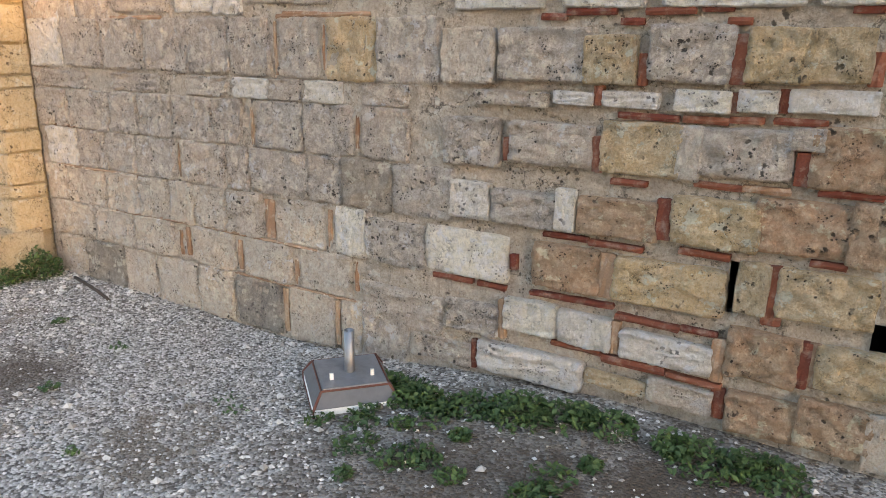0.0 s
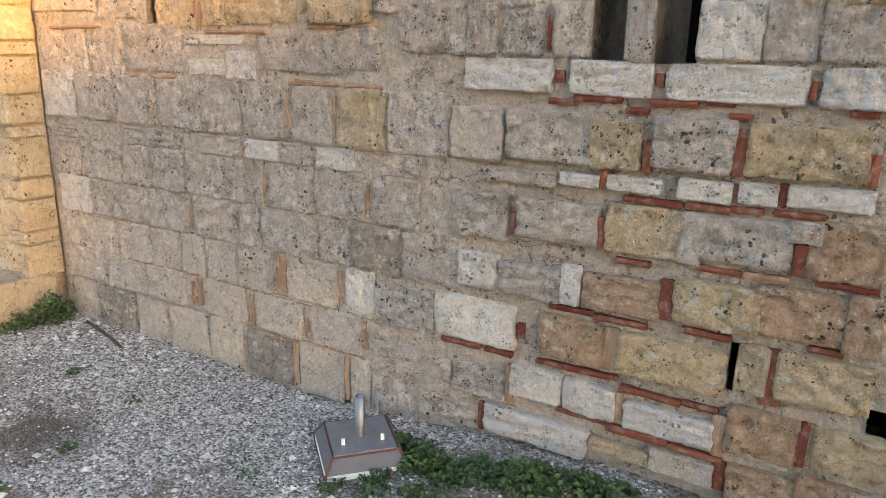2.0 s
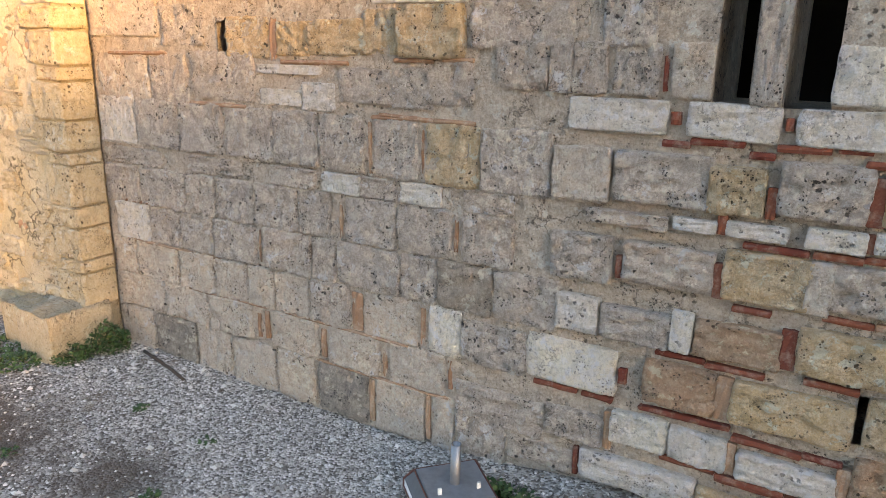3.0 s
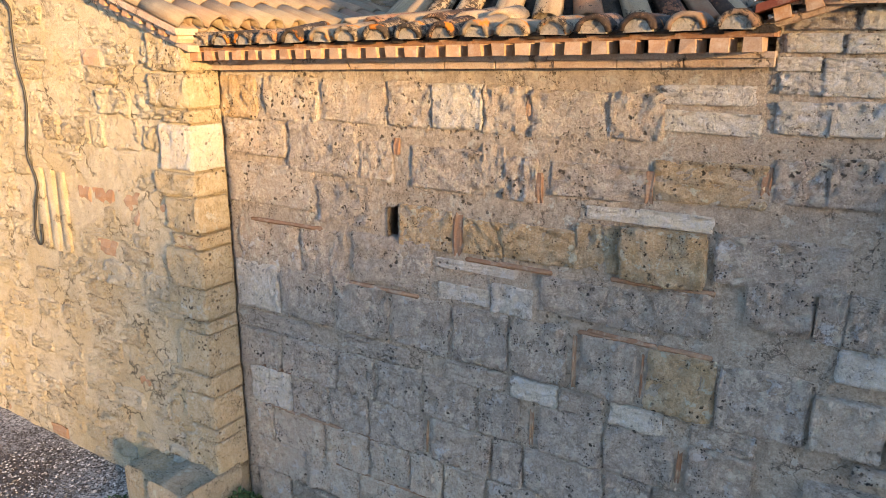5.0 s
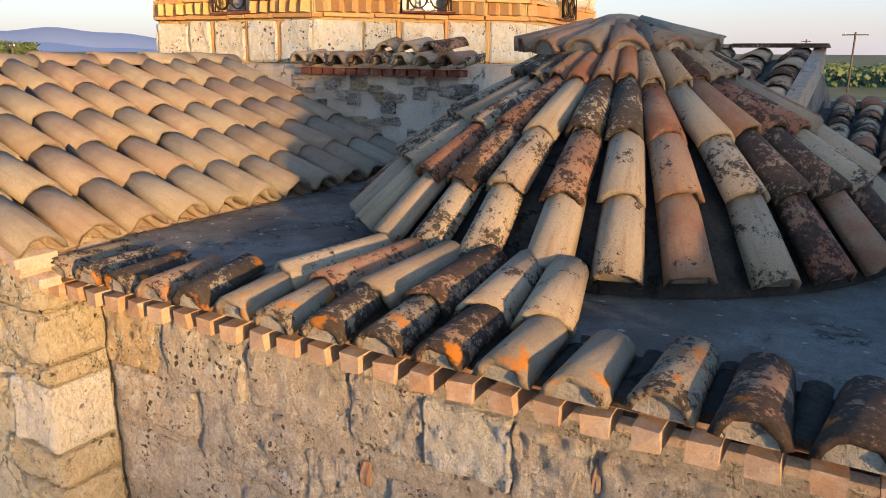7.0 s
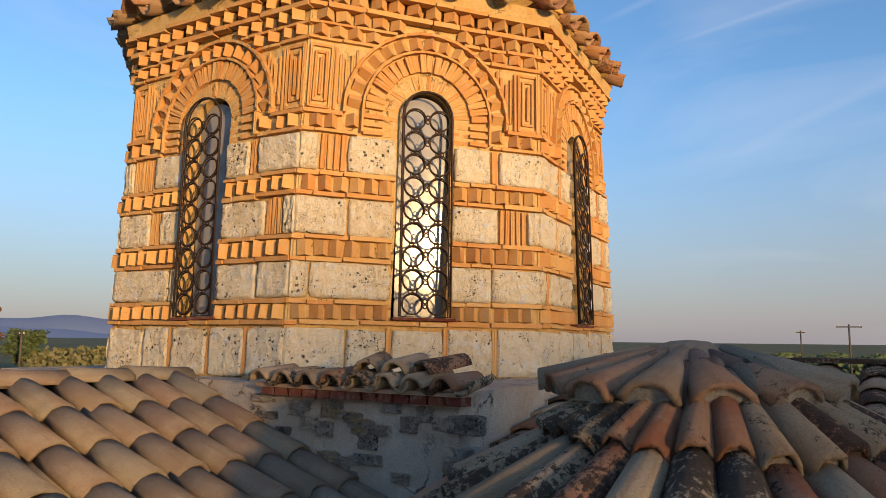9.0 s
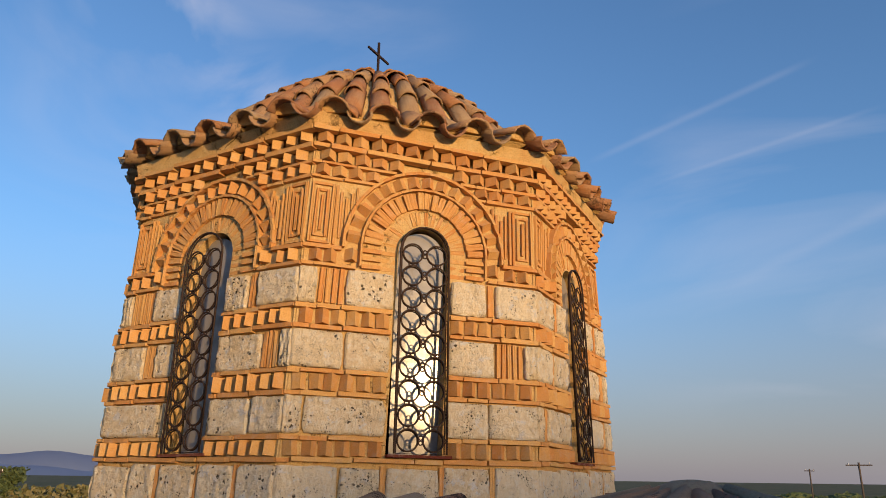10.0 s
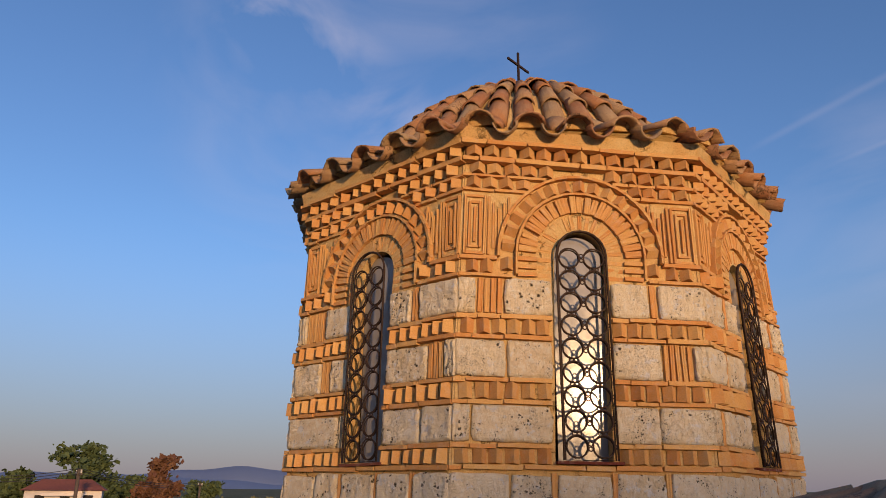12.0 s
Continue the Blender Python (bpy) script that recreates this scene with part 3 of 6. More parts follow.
def wall_body(name, x0, x1, top_left, top_right, y, back, m, holes=(), amp=0.010, deep=False):
    """A wall core with an uneven mortar face; holes are (x0, x1, z0, z1) openings that go through."""
    xs = sorted({round(x0 + (x1 - x0) * i / max(1, round((x1 - x0) / 0.035)), 3) for i in range(max(1, round((x1 - x0) / 0.035)) + 1)} | {h[0] for h in holes} | {h[1] for h in holes})
    nz = 96
    zs0 = [i / nz for i in range(nz + 1)]
    v, f = [], []
    lines = []
    for x in xs:
        top = top_left + (top_right - top_left) * (x - x0) / (x1 - x0)
        lines.append([(-0.2 + (top + 0.2) * k) for k in zs0])
    hz = sorted({h[2] for h in holes} | {h[3] for h in holes})
    for line in lines:
        for z in hz:
            k = min(range(1, nz), key=lambda q: abs(line[q] - z))
            line[k] = z
    for x, line in zip(xs, lines):
        for z in line:
            edge = any(h[0] - 0.01 <= x <= h[1] + 0.01 and h[2] - 0.01 <= z <= h[3] + 0.01 for h in holes)
            n = 0.0 if edge else amp * (noise.noise((x * 9, z * 9, y)) + 0.8 * noise.noise((x * 23, z * 23, y)) + 4.0 * max(0.0, noise.noise((x * 6, z * 14, y + 5)) - 0.3))
            v.append((x, y + 0.013 + n + (0.024 * min(1.0, max(0.0, (x + 2.0) / 0.4)) * min(1.0, max(0.0, (2.2 - z) / 0.2)) if deep else 0.0), z))
    nf = len(v)
    for x, line in zip(xs, lines):
        v += [(x, back, z) for z in line]
    N = nz + 1
    for i in range(len(xs) - 1):
        for k in range(nz):
            zc, xc = (lines[i][k] + lines[i][k + 1]) / 2, (xs[i] + xs[i + 1]) / 2
            if any(h[0] < xc < h[1] and h[2] < zc < h[3] for h in holes):
                continue
            f.append((i * N + k, (i + 1) * N + k, (i + 1) * N + k + 1, i * N + k + 1))
            f.append((nf + i * N + k, nf + i * N + k + 1, nf + (i + 1) * N + k + 1, nf + (i + 1) * N + k))
    for h in holes:
        i0, i1 = xs.index(h[0]), xs.index(h[1])
        k0, k1 = lines[i0].index(h[2]), lines[i0].index(h[3])
        for k in range(k0, k1):
            f.append((i0 * N + k, i0 * N + k + 1, nf + i0 * N + k + 1, nf + i0 * N + k))
            f.append((i1 * N + k + 1, i1 * N + k, nf + i1 * N + k, nf + i1 * N + k + 1))
        for i in range(i0, i1):
            f.append((i * N + k0, nf + i * N + k0, nf + (i + 1) * N + k0, (i + 1) * N + k0))
            f.append((nf + i * N + k1, i * N + k1, (i + 1) * N + k1, nf + (i + 1) * N + k1))
    last = len(xs) - 1
    for k in range(nz):
        f.append((k, k + 1, nf + k + 1, nf + k))
        f.append((last * N + k + 1, last * N + k, nf + last * N + k, nf + last * N + k + 1))
    for i in range(last):
        f.append((i * N + nz, (i + 1) * N + nz, nf + (i + 1) * N + nz, nf + i * N + nz))
    return new(name, mk(name, v, f, m, True))


SLITS = ((-1.19, -1.05, 2.1, 3.0), (-0.92, -0.75, 2.1, 3.0))
HOLE = (-4.115, -4.04, 2.25, 2.43)
GAPS = (HOLE, (-0.478, -0.43, 0.74, 0.96), (0.06, 0.16, 0.5, 0.8))
wall_s = tagged(wall_body("wall_south", -5.4, 3.0, 3.2, 3.42, WALL_Y, 3.75, MORTAR, SLITS + GAPS, deep=True), "old church wall of grey and ochre limestone blocks with brick chips", "wall", kind="structure")


def course(z0, z1, stones, rise=0.0):
    for kind, x0, x1 in stones:
        lift = rise * (x0 + 2.7) / 2.7
        if kind == "b":
            lay("b" if x0 > -2.0 else "n", x0 + 0.01, x1 - 0.008, z0 + seq.uniform(0.015, 0.06) + lift, z1 - seq.uniform(0.015, 0.05) + lift, WALL_Y, wall_s, seq.uniform(-0.006, 0.004))
        else:
            e = -0.006
            lay(kind, x0 + e, x1 - e, z0 + 0.002 + lift, z1 - e + lift, WALL_Y, wall_s, seq.uniform(0.0, 0.012))


def bonded(stones):
    """Stones and bricks laid one by one: kind, from x, to x, from z, to z."""
    for kind, x0, x1, z0, z1 in stones:
        brick = kind in BARS
        right = x0 > -1.95 and z1 < 2.0
        e = 0.0 if brick else (-0.004 if right else -0.012)
        lay(kind, x0 + e, x1 - e, z0 + e, z1 - e, WALL_Y, wall_s, (seq.uniform(-0.012, 0.004) if brick else seq.uniform(0.006, 0.022)) if right else seq.uniform(-0.004, 0.006))


course(0.06, 0.39, [("l", -5.28, -4.99), ("d", -4.95, -4.53), ("l", -4.50, -4.18), ("l", -4.13, -3.76), ("l", -3.73, -3.43), ("d", -3.39, -3.00),
    ("b", -3.00, -2.94), ("l", -2.93, -2.59), ("b", -2.59, -2.54), ("l", -2.53, -2.39), ("g", -2.38, -2.07)], 0.02)
course(0.395, 0.645, [("l", -5.33, -4.84), ("l", -4.81, -4.38), ("l", -4.36, -3.96), ("b", -3.92, -3.87), ("b", -3.85, -3.79), ("l", -3.78, -3.39),
    ("b", -3.37, -3.31), ("l", -3.29, -2.91), ("b", -2.90, -2.84), ("l", -2.83, -2.46), ("b", -2.45, -2.40)], 0.01)
course(0.65, 0.925, [("l", -5.35, -5.12), ("l", -5.09, -4.66), ("l", -4.63, -4.28), ("l", -4.26, -3.98), ("l", -3.96, -3.74), ("l", -3.72, -3.45),
    ("g", -3.43, -3.13), ("b", -3.12, -3.02), ("l", -3.01, -2.64), ("b", -2.63, -2.58), ("w", -2.56, -2.36)], 0.015)
course(0.93, 1.2, [("w", -5.29, -4.93), ("g", -4.90, -4.60), ("g", -4.58, -4.29), ("g", -4.27, -3.88), ("b", -3.86, -3.83), ("g", -3.81, -3.42),
    ("g", -3.40, -3.23), ("g", -3.21, -2.77), ("g", -2.75, -2.52), ("d", -2.51, -2.18), ("g", -2.17, -1.81)], 0.02)
course(1.205, 1.48, [("g", -5.36, -5.01), ("g", -4.98, -4.53), ("g", -4.51, -4.23), ("g", -4.20, -3.89), ("g", -3.87, -3.52), ("g", -3.50, -3.26),
    ("b", -3.20, -3.16), ("g", -3.13, -2.79), ("g", -2.77, -2.43), ("b", -2.42, -2.38), ("g", -2.36, -2.07)], 0.025)
course(1.485, 1.6, [("g", -5.28, -4.74), ("g", -4.43, -3.97), ("g", -3.71, -3.36), ("w", -3.30, -3.04), ("g", -3.02, -2.79), ("w", -2.75, -2.50),
    ("g", -2.36, -2.08)], 0.02)
course(1.605, 1.93, [("w", -5.36, -4.99), ("g", -4.97, -4.54), ("g", -4.51, -4.12), ("g", -4.09, -3.69), ("g", -3.67, -3.34), ("g", -3.32, -3.01),
    ("b", -2.98, -2.94), ("g", -2.93, -2.65), ("b", -2.63, -2.60), ("o", -2.59, -2.28), ("g", -2.26, -1.89)], 0.0)
course(1.955, 2.1, [("w", -1.81, -1.37), ("b", -1.36, -1.30), ("w", -1.28, -0.92), ("b", -0.91, -0.86), ("w", -0.85, -0.33), ("b", -0.33, -0.29),
    ("w", -0.28, -0.04)], 0.0)
course(2.115, 2.34, [("g", -2.19, -1.93), ("g", -1.91, -1.81), ("g", -1.80, -1.65), ("g", -1.61, -1.42), ("b", -1.41, -1.37), ("l", -1.36, -1.20),
    ("w", -0.75, -0.51), ("g", -0.50, -0.32), ("g", -0.31, -0.11)], 0.0)
# the newer, right-hand part with its brick chips
bonded([("b", -1.38, -1.26, 1.910, 1.940), ("b", -1.26, -1.04, 1.930, 1.960), ("b", -1.02, -0.92, 1.890, 1.920), ("b", -0.92, -0.72, 1.930, 1.960),
    ("b", -0.60, -0.51, 1.890, 1.920), ("b", -0.18, -0.08, 1.930, 1.970), ("b", -0.70, -0.58, 1.940, 1.970)])
bonded([("l", -1.87, -1.60, 1.630, 1.880), ("g", -1.58, -1.15, 1.650, 1.880), ("o", -1.16, -0.94, 1.650, 1.850), ("b", -0.93, -0.89, 1.650, 1.780),
    ("g", -0.89, -0.56, 1.670, 1.890), ("b", -0.57, -0.50, 1.670, 1.860), ("o", -0.51, -0.28, 1.680, 1.880), ("o", -0.31, -0.09, 1.690, 1.880),
    ("b", -0.10, -0.05, 1.680, 1.800)])
bonded([("w", -1.29, -1.11, 1.560, 1.610), ("w", -1.07, -0.83, 1.560, 1.620), ("w", -0.76, -0.55, 1.560, 1.640), ("w", -0.52, -0.38, 1.570, 1.650),
    ("w", -0.34, -0.05, 1.580, 1.660), ("b", -0.56, -0.52, 1.560, 1.640), ("b", -0.38, -0.34, 1.570, 1.660), ("b", -1.11, -1.07, 1.560, 1.650),
    ("g", -1.69, -1.32, 1.540, 1.600)])
bonded([("b", -1.00, -0.74, 1.511, 1.539), ("b", -0.73, -0.55, 1.510, 1.540), ("b", -0.39, -0.20, 1.526, 1.554), ("b", -0.55, -0.42, 1.521, 1.549)])
bonded([("g", -1.86, -1.56, 1.240, 1.470), ("b", -1.54, -1.51, 1.280, 1.390), ("g", -1.50, -1.10, 1.280, 1.470), ("b", -1.10, -1.05, 1.270, 1.430),
    ("o", -1.06, -0.71, 1.280, 1.500), ("l", -0.73, -0.64, 1.280, 1.500), ("g", -0.65, -0.30, 1.310, 1.500), ("g", -0.31, -0.20, 1.440, 1.520),
    ("b", -0.29, -0.23, 1.300, 1.430), ("r", -0.24, 0.02, 1.300, 1.530)])
bonded([("b", -1.01, -0.85, 1.226, 1.254), ("b", -0.66, -0.47, 1.251, 1.279), ("n", -0.47, -0.29, 1.256, 1.284), ("b", -0.20, 0.02, 1.271, 1.299)])
bonded([("w", -1.81, -1.60, 0.980, 1.160), ("g", -1.59, -1.25, 0.980, 1.140), ("w", -1.25, -1.16, 0.990, 1.180), ("r", -1.15, -0.79, 0.990, 1.160),
    ("b", -0.80, -0.73, 1.010, 1.190), ("o", -0.73, -0.38, 1.010, 1.210), ("r", -0.40, -0.05, 1.030, 1.240), ("r", -0.07, 0.06, 1.020, 1.260)])
bonded([("b", -1.32, -1.09, 0.941, 0.969), ("b", -1.09, -0.84, 0.936, 0.964), ("b", -0.69, -0.48, 0.960, 0.990), ("b", -0.19, -0.06, 0.991, 1.019)])
bonded([("g", -2.35, -1.98, 0.660, 0.890), ("w", -1.96, -1.50, 0.680, 0.900), ("b", -1.48, -1.44, 0.750, 0.830), ("r", -1.36, -1.03, 0.700, 0.910),
    ("n", -1.03, -0.96, 0.700, 0.910), ("o", -0.96, -0.48, 0.710, 0.910), ("o", -0.44, -0.32, 0.760, 0.970), ("b", -0.34, -0.26, 0.720, 0.970),
    ("o", -0.29, 0.06, 0.770, 0.970)])
bonded([("b", -1.92, -1.68, 0.636, 0.664), ("b", -1.66, -1.50, 0.631, 0.659), ("b", -1.37, -0.95, 0.646, 0.674), ("b", -0.94, -0.65, 0.610, 0.640),
    ("b", -0.65, -0.49, 0.616, 0.644)])
bonded([("g", -2.38, -1.86, 0.330, 0.520), ("g", -1.84, -1.53, 0.380, 0.540), ("n", -1.53, -1.49, 0.380, 0.590), ("w", -1.49, -1.22, 0.450, 0.610),
    ("w", -1.21, -0.95, 0.440, 0.600), ("n", -0.95, -0.91, 0.440, 0.600), ("w", -0.90, -0.50, 0.440, 0.570), ("n", -0.51, -0.45, 0.420, 0.620),
    ("r", -0.45, -0.17, 0.470, 0.680), ("b", -0.19, -0.13, 0.480, 0.680), ("n", -0.15, -0.09, 0.490, 0.680), ("o", -0.11, 0.15, 0.500, 0.680)])
bonded([("b", -1.25, -0.99, 0.406, 0.434), ("b", -0.99, -0.69, 0.390, 0.430), ("b", -0.69, -0.45, 0.386, 0.414)])
bonded([("g", -2.04, -1.69, 0.180, 0.290), ("b", -1.68, -1.65, 0.180, 0.340), ("w", -1.64, -1.07, 0.200, 0.350), ("o", -1.06, -0.77, 0.270, 0.330),
    ("l", -0.76, -0.48, 0.260, 0.370), ("b", -0.49, -0.43, 0.250, 0.390), ("r", -0.42, -0.14, 0.220, 0.400), ("r", -0.15, 0.12, 0.240, 0.440),
    ("l", 0.10, 0.19, 0.210, 0.440)])
# the upper courses of the corner bay
bonded([("o", -5.39, -5.09, 2.870, 3.110), ("l", -5.01, -4.60, 2.870, 3.110), ("l", -4.56, -4.11, 2.890, 3.110), ("l", -4.09, -3.82, 2.890, 3.110),
    ("w", -3.80, -3.52, 2.900, 3.110), ("l", -3.50, -3.28, 2.890, 3.110), ("n", -3.28, -3.25, 2.980, 3.080), ("l", -3.24, -2.85, 2.890, 3.100),
    ("l", -2.85, -2.62, 2.910, 3.100), ("w", -2.63, -2.26, 3.080, 3.140)])
bonded([("l", -5.36, -4.87, 2.650, 2.840), ("g", -4.83, -4.32, 2.580, 2.870), ("l", -4.29, -4.08, 2.580, 2.780), ("n", -4.06, -4.02, 2.730, 2.820),
    ("g", -3.94, -3.50, 2.570, 2.780), ("l", -3.50, -3.39, 2.620, 2.820), ("g", -3.38, -3.21, 2.570, 2.770), ("n", -3.21, -3.17, 2.560, 2.710),
    ("g", -3.13, -2.67, 2.620, 2.770), ("n", -2.67, -2.63, 2.620, 2.770), ("o", -2.63, -2.17, 2.650, 2.820), ("w", -2.61, -2.22, 2.960, 3.030),
    ("n", -2.19, -2.15, 2.710, 2.830)])
bonded([("l", -5.36, -4.66, 2.340, 2.580), ("g", -4.62, -4.24, 2.290, 2.520), ("o", -4.02, -3.69, 2.230, 2.450), ("n", -3.68, -3.62, 2.210, 2.460),
    ("o", -3.61, -3.39, 2.250, 2.420), ("o", -3.38, -2.98, 2.260, 2.430), ("o", -2.98, -2.77, 2.270, 2.480), ("w", -2.93, -2.69, 2.530, 2.570),
    ("w", -2.68, -2.37, 2.530, 2.580), ("g", -2.33, -1.82, 2.320, 2.520)])
bonded([("l", -5.31, -4.81, 1.900, 2.210), ("g", -4.77, -4.42, 1.900, 2.220), ("g", -4.37, -3.83, 1.970, 2.240), ("w", -3.78, -3.30, 2.150, 2.180),
    ("w", -3.76, -3.46, 1.970, 2.040), ("w", -3.43, -3.21, 1.950, 2.090), ("g", -3.16, -2.81, 2.010, 2.180), ("g", -2.80, -2.57, 2.000, 2.190),
    ("g", -2.58, -2.33, 2.030, 2.230)])
bonded([("w", -2.16, -2.01, 3.138, 3.202), ("w", -2.01, -1.81, 3.133, 3.209), ("w", -2.16, -1.96, 2.977, 3.084), ("w", -1.96, -1.79, 2.983, 3.095), ("g", -2.14, -1.92, 2.690, 2.856), ("g", -1.93, -1.75, 2.700, 2.880)])
# one bulging block and the deep brick line under it
lay("o", -2.76, -2.37, 2.25, 2.51, WALL_Y, wall_s, 0.045)
for x0, x1, z0 in ((-3.4, -3.1, 2.2), (-2.8, -2.55, 2.225), (-2.5, -2.32, 2.235), (-2.55, -2.3, 1.93), (-2.9, -2.62, 1.935), (-3.6, -3.3, 2.195)):
    lay("n", x0, x1, z0, z0 + 0.024, WALL_Y, wall_s, 0.008)
# a few chips of brick and white stone between the older courses
for kind, x0, x1, z0, z1 in (("n", -5.2, -4.6, 2.215, 2.24), ("n", -4.4, -3.9, 1.92, 1.945), ("n", -2.95, -2.55, 1.925, 1.95), ("n", -5.2, -4.7, 1.19, 1.21), ("n", -4.6, -3.8, 0.635, 0.655), ("n", -3.7, -2.7, 0.64, 0.66), ("n", -3.4, -2.4, 0.38, 0.4), ("n", -5.2, -4.2, 0.9, 0.92)):
    lay(kind, x0, x1, z0, z1, WALL_Y, wall_s, 0.008)
# the plainer masonry that only the edge of the view meets
for z0, z1 in ((0.06, 0.39), (0.4, 0.66), (0.67, 0.95), (0.96, 1.24), (1.25, 1.55), (1.56, 1.92), (1.95, 2.3), (2.32, 2.6), (2.62, 2.9), (2.92, 3.2)):
    x = 0.28 if z0 < 2.2 else (-1.68 if z0 > 2.25 else -0.08)
    while x < 1.6:
        w = seq.uniform(0.2, 0.4)
        if not any(x < s[1] and x + w > s[0] and z1 > s[2] and z0 < s[3] for s in SLITS):
            lay(seq.choice("gglgo"), x, x + w - 0.015, z0, z1, WALL_Y, wall_s, seq.uniform(0.004, 0.02))
        x += w
# upright slab between the two slits
lay("g", -1.045, -0.925, 2.1, 2.56, WALL_Y, wall_s, 0.01)
lay("g", -1.045, -0.925, 2.57, 3.0, WALL_Y, wall_s, 0.01)


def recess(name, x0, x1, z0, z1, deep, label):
    """A box whose near-black colour stands in for shade behind a wall opening: five sides, open to the front."""
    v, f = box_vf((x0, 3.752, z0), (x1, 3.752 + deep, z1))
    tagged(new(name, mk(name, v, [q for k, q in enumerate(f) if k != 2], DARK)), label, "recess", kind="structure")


recess("window_recess", -1.5, -0.4, 1.8, 3.15, 0.9, "black box painted as the unlit room behind the slit windows")
recess("wall_recess", -4.3, -3.9, 2.1, 2.6, 0.3, "black box painted as the shade behind a hole in the wall")
recess("wall_recess", -0.7, 0.4, 0.4, 1.1, 0.3, "black box painted as the shade behind gaps in the wall")

# ---- gable of the south arm, face at y = 2.96, ridge over RX
GY, RX, EX, EZ, RZ = 2.96, -7.115, -5.37, 3.41, 4.02
SLOPE = math.atan2(RZ - EZ, EX - RX)


def gable_prism(name, x0, x1, y0, y1, ze, zr, m):
    """A wall block under a gable, with an uneven mortar face."""
    nx, nz, xm = 100, 92, (x0 + x1) / 2
    v, f = [], []
    for i in range(nx + 1):
        x = x0 + (x1 - x0) * i / nx
        top = ze + (zr - ze) * (1 - abs(x - xm) / (xm - x0))
        for k in range(nz + 1):
            z = -0.2 + (top + 0.2) * k / nz
            v.append((x, y0 + 0.008 + 0.012 * noise.noise((x * 7, z * 7, 3.3)) + 0.009 * noise.noise((x * 21, z * 21, 8.3)), z))
    n0 = len(v)
    v += [(q[0], y1, q[2]) for q in v[:n0]]
    N = nz + 1
    for i in range(nx):
        for k in range(nz):
            f.append((i * N + k, (i + 1) * N + k, (i + 1) * N + k + 1, i * N + k + 1))
        f.append((i * N + nz, (i + 1) * N + nz, n0 + (i + 1) * N + nz, n0 + i * N + nz))
    for k in range(nz):
        f.append((k + 1, k, n0 + k, n0 + k + 1))
        f.append((nx * N + k, nx * N + k + 1, n0 + nx * N + k + 1, n0 + nx * N + k))
    return new(name, mk(name, v, f, m, True))


gable = tagged(gable_prism("wall_gable", 2 * RX + 5.41, -5.41, GY, 5.6, EZ - 0.1, RZ - 0.08, RUBBLE_M), "sunlit rubble gable wall with wide lime mortar joints", "wall", kind="structure")
RUB = {"y": stone_mat("rubble_cream", (0.66, 0.56, 0.38), (0.72, 0.65, 0.51), (0.76, 0.7, 0.57), 0.5, 0.5, 0.02, stain=0.15, crev=0.4, smear=0.75, tone=((0.6, 0.52, 0.37), (0.47, 0.38, 0.24))), "k": stone_mat("rubble_buff", (0.62, 0.48, 0.29), (0.59, 0.51, 0.39), (0.68, 0.6, 0.46), 0.5, 0.5, 0.02, stain=0.2, crev=0.5, smear=0.7, tone=((0.6, 0.52, 0.37), (0.47, 0.38, 0.24)))}
for c, m in RUB.items():
    BLOCKS[c] = [mk("stone", *hewn_vf(13 * k + 203, 16, 12, 0.03, 0.07, 0.16), m, True) for k in range(10)]
rs = random.Random(8)
z, laid = 0.05, 0
while z < RZ - 0.2:
    h = rs.uniform(0.1, 0.22)
    x = -8.75 + rs.uniform(0, 0.1)
    while x < -5.8:
        w = rs.uniform(0.14, 0.42)
        mid = x + w / 2
        top = EZ + (RZ - EZ) * (1 - abs(mid - RX) / (EX - RX)) - 0.2
        skip = rs.random() < 0.18 or (-7.25 < mid < -6.75 and 1.75 < z < 2.45)
        if z + h < top and not skip and laid < 300:
            kind = "m" if w < 0.27 and h < 0.15 and rs.random() < 0.5 else rs.choice("yyykyk")
            lay(kind, x + 0.005, x + w - 0.006, z + rs.uniform(0, 0.03), z + h - rs.uniform(-0.02, 0.03), GY, gable, rs.uniform(-0.012, 0.014))
            laid += 1
        x += w + rs.uniform(0.0, 0.06)
    z += h
# quoins at the corner: blocks that show on the gable and on the short return
QUOIN = {k: [mk("stone", *hewn_vf(31 * k + 5, 18, 14, 0.016, 0.26, 0.04), m, True) for k in range(5)] for k, m in (("q", stone_mat("quoin_ochre", (0.68, 0.55, 0.35), (0.6, 0.48, 0.31), (0.76, 0.67, 0.51), 0.5, 0.9, 0.018, stain=0.25, crev=0.4, smear=0.5, tone=((0.6, 0.52, 0.37), (0.47, 0.38, 0.24)))), ("w", STONE["w"]))}
z, k = 0.38, 0
while z < 3.2:
    h = (0.27, 0.1, 0.24, 0.16, 0.3, 0.09, 0.22)[k % 7]
    w = (0.34, 0.26, 0.3, 0.38, 0.3, 0.24, 0.36)[k % 7]
    if k % 7 == 1 and z > 1.5:
        for j in range(2):
            lay("m", -5.4 - w, -5.4 + 0.004, z + 0.05 * j + 0.006, z + 0.05 * j + 0.042, GY - 0.02, gable, 0.0)
    m4 = Matrix.Translation((-5.4 - w / 2 + 0.008, GY - 0.022, z + h / 2)) @ Matrix.Diagonal((w, 1, h - 0.014, 1))
    part("stone", seq.choice(QUOIN["w" if k % 7 in (4,) and z > 1.6 else "q"]), gable, "", m4)
    z += h
    k += 1
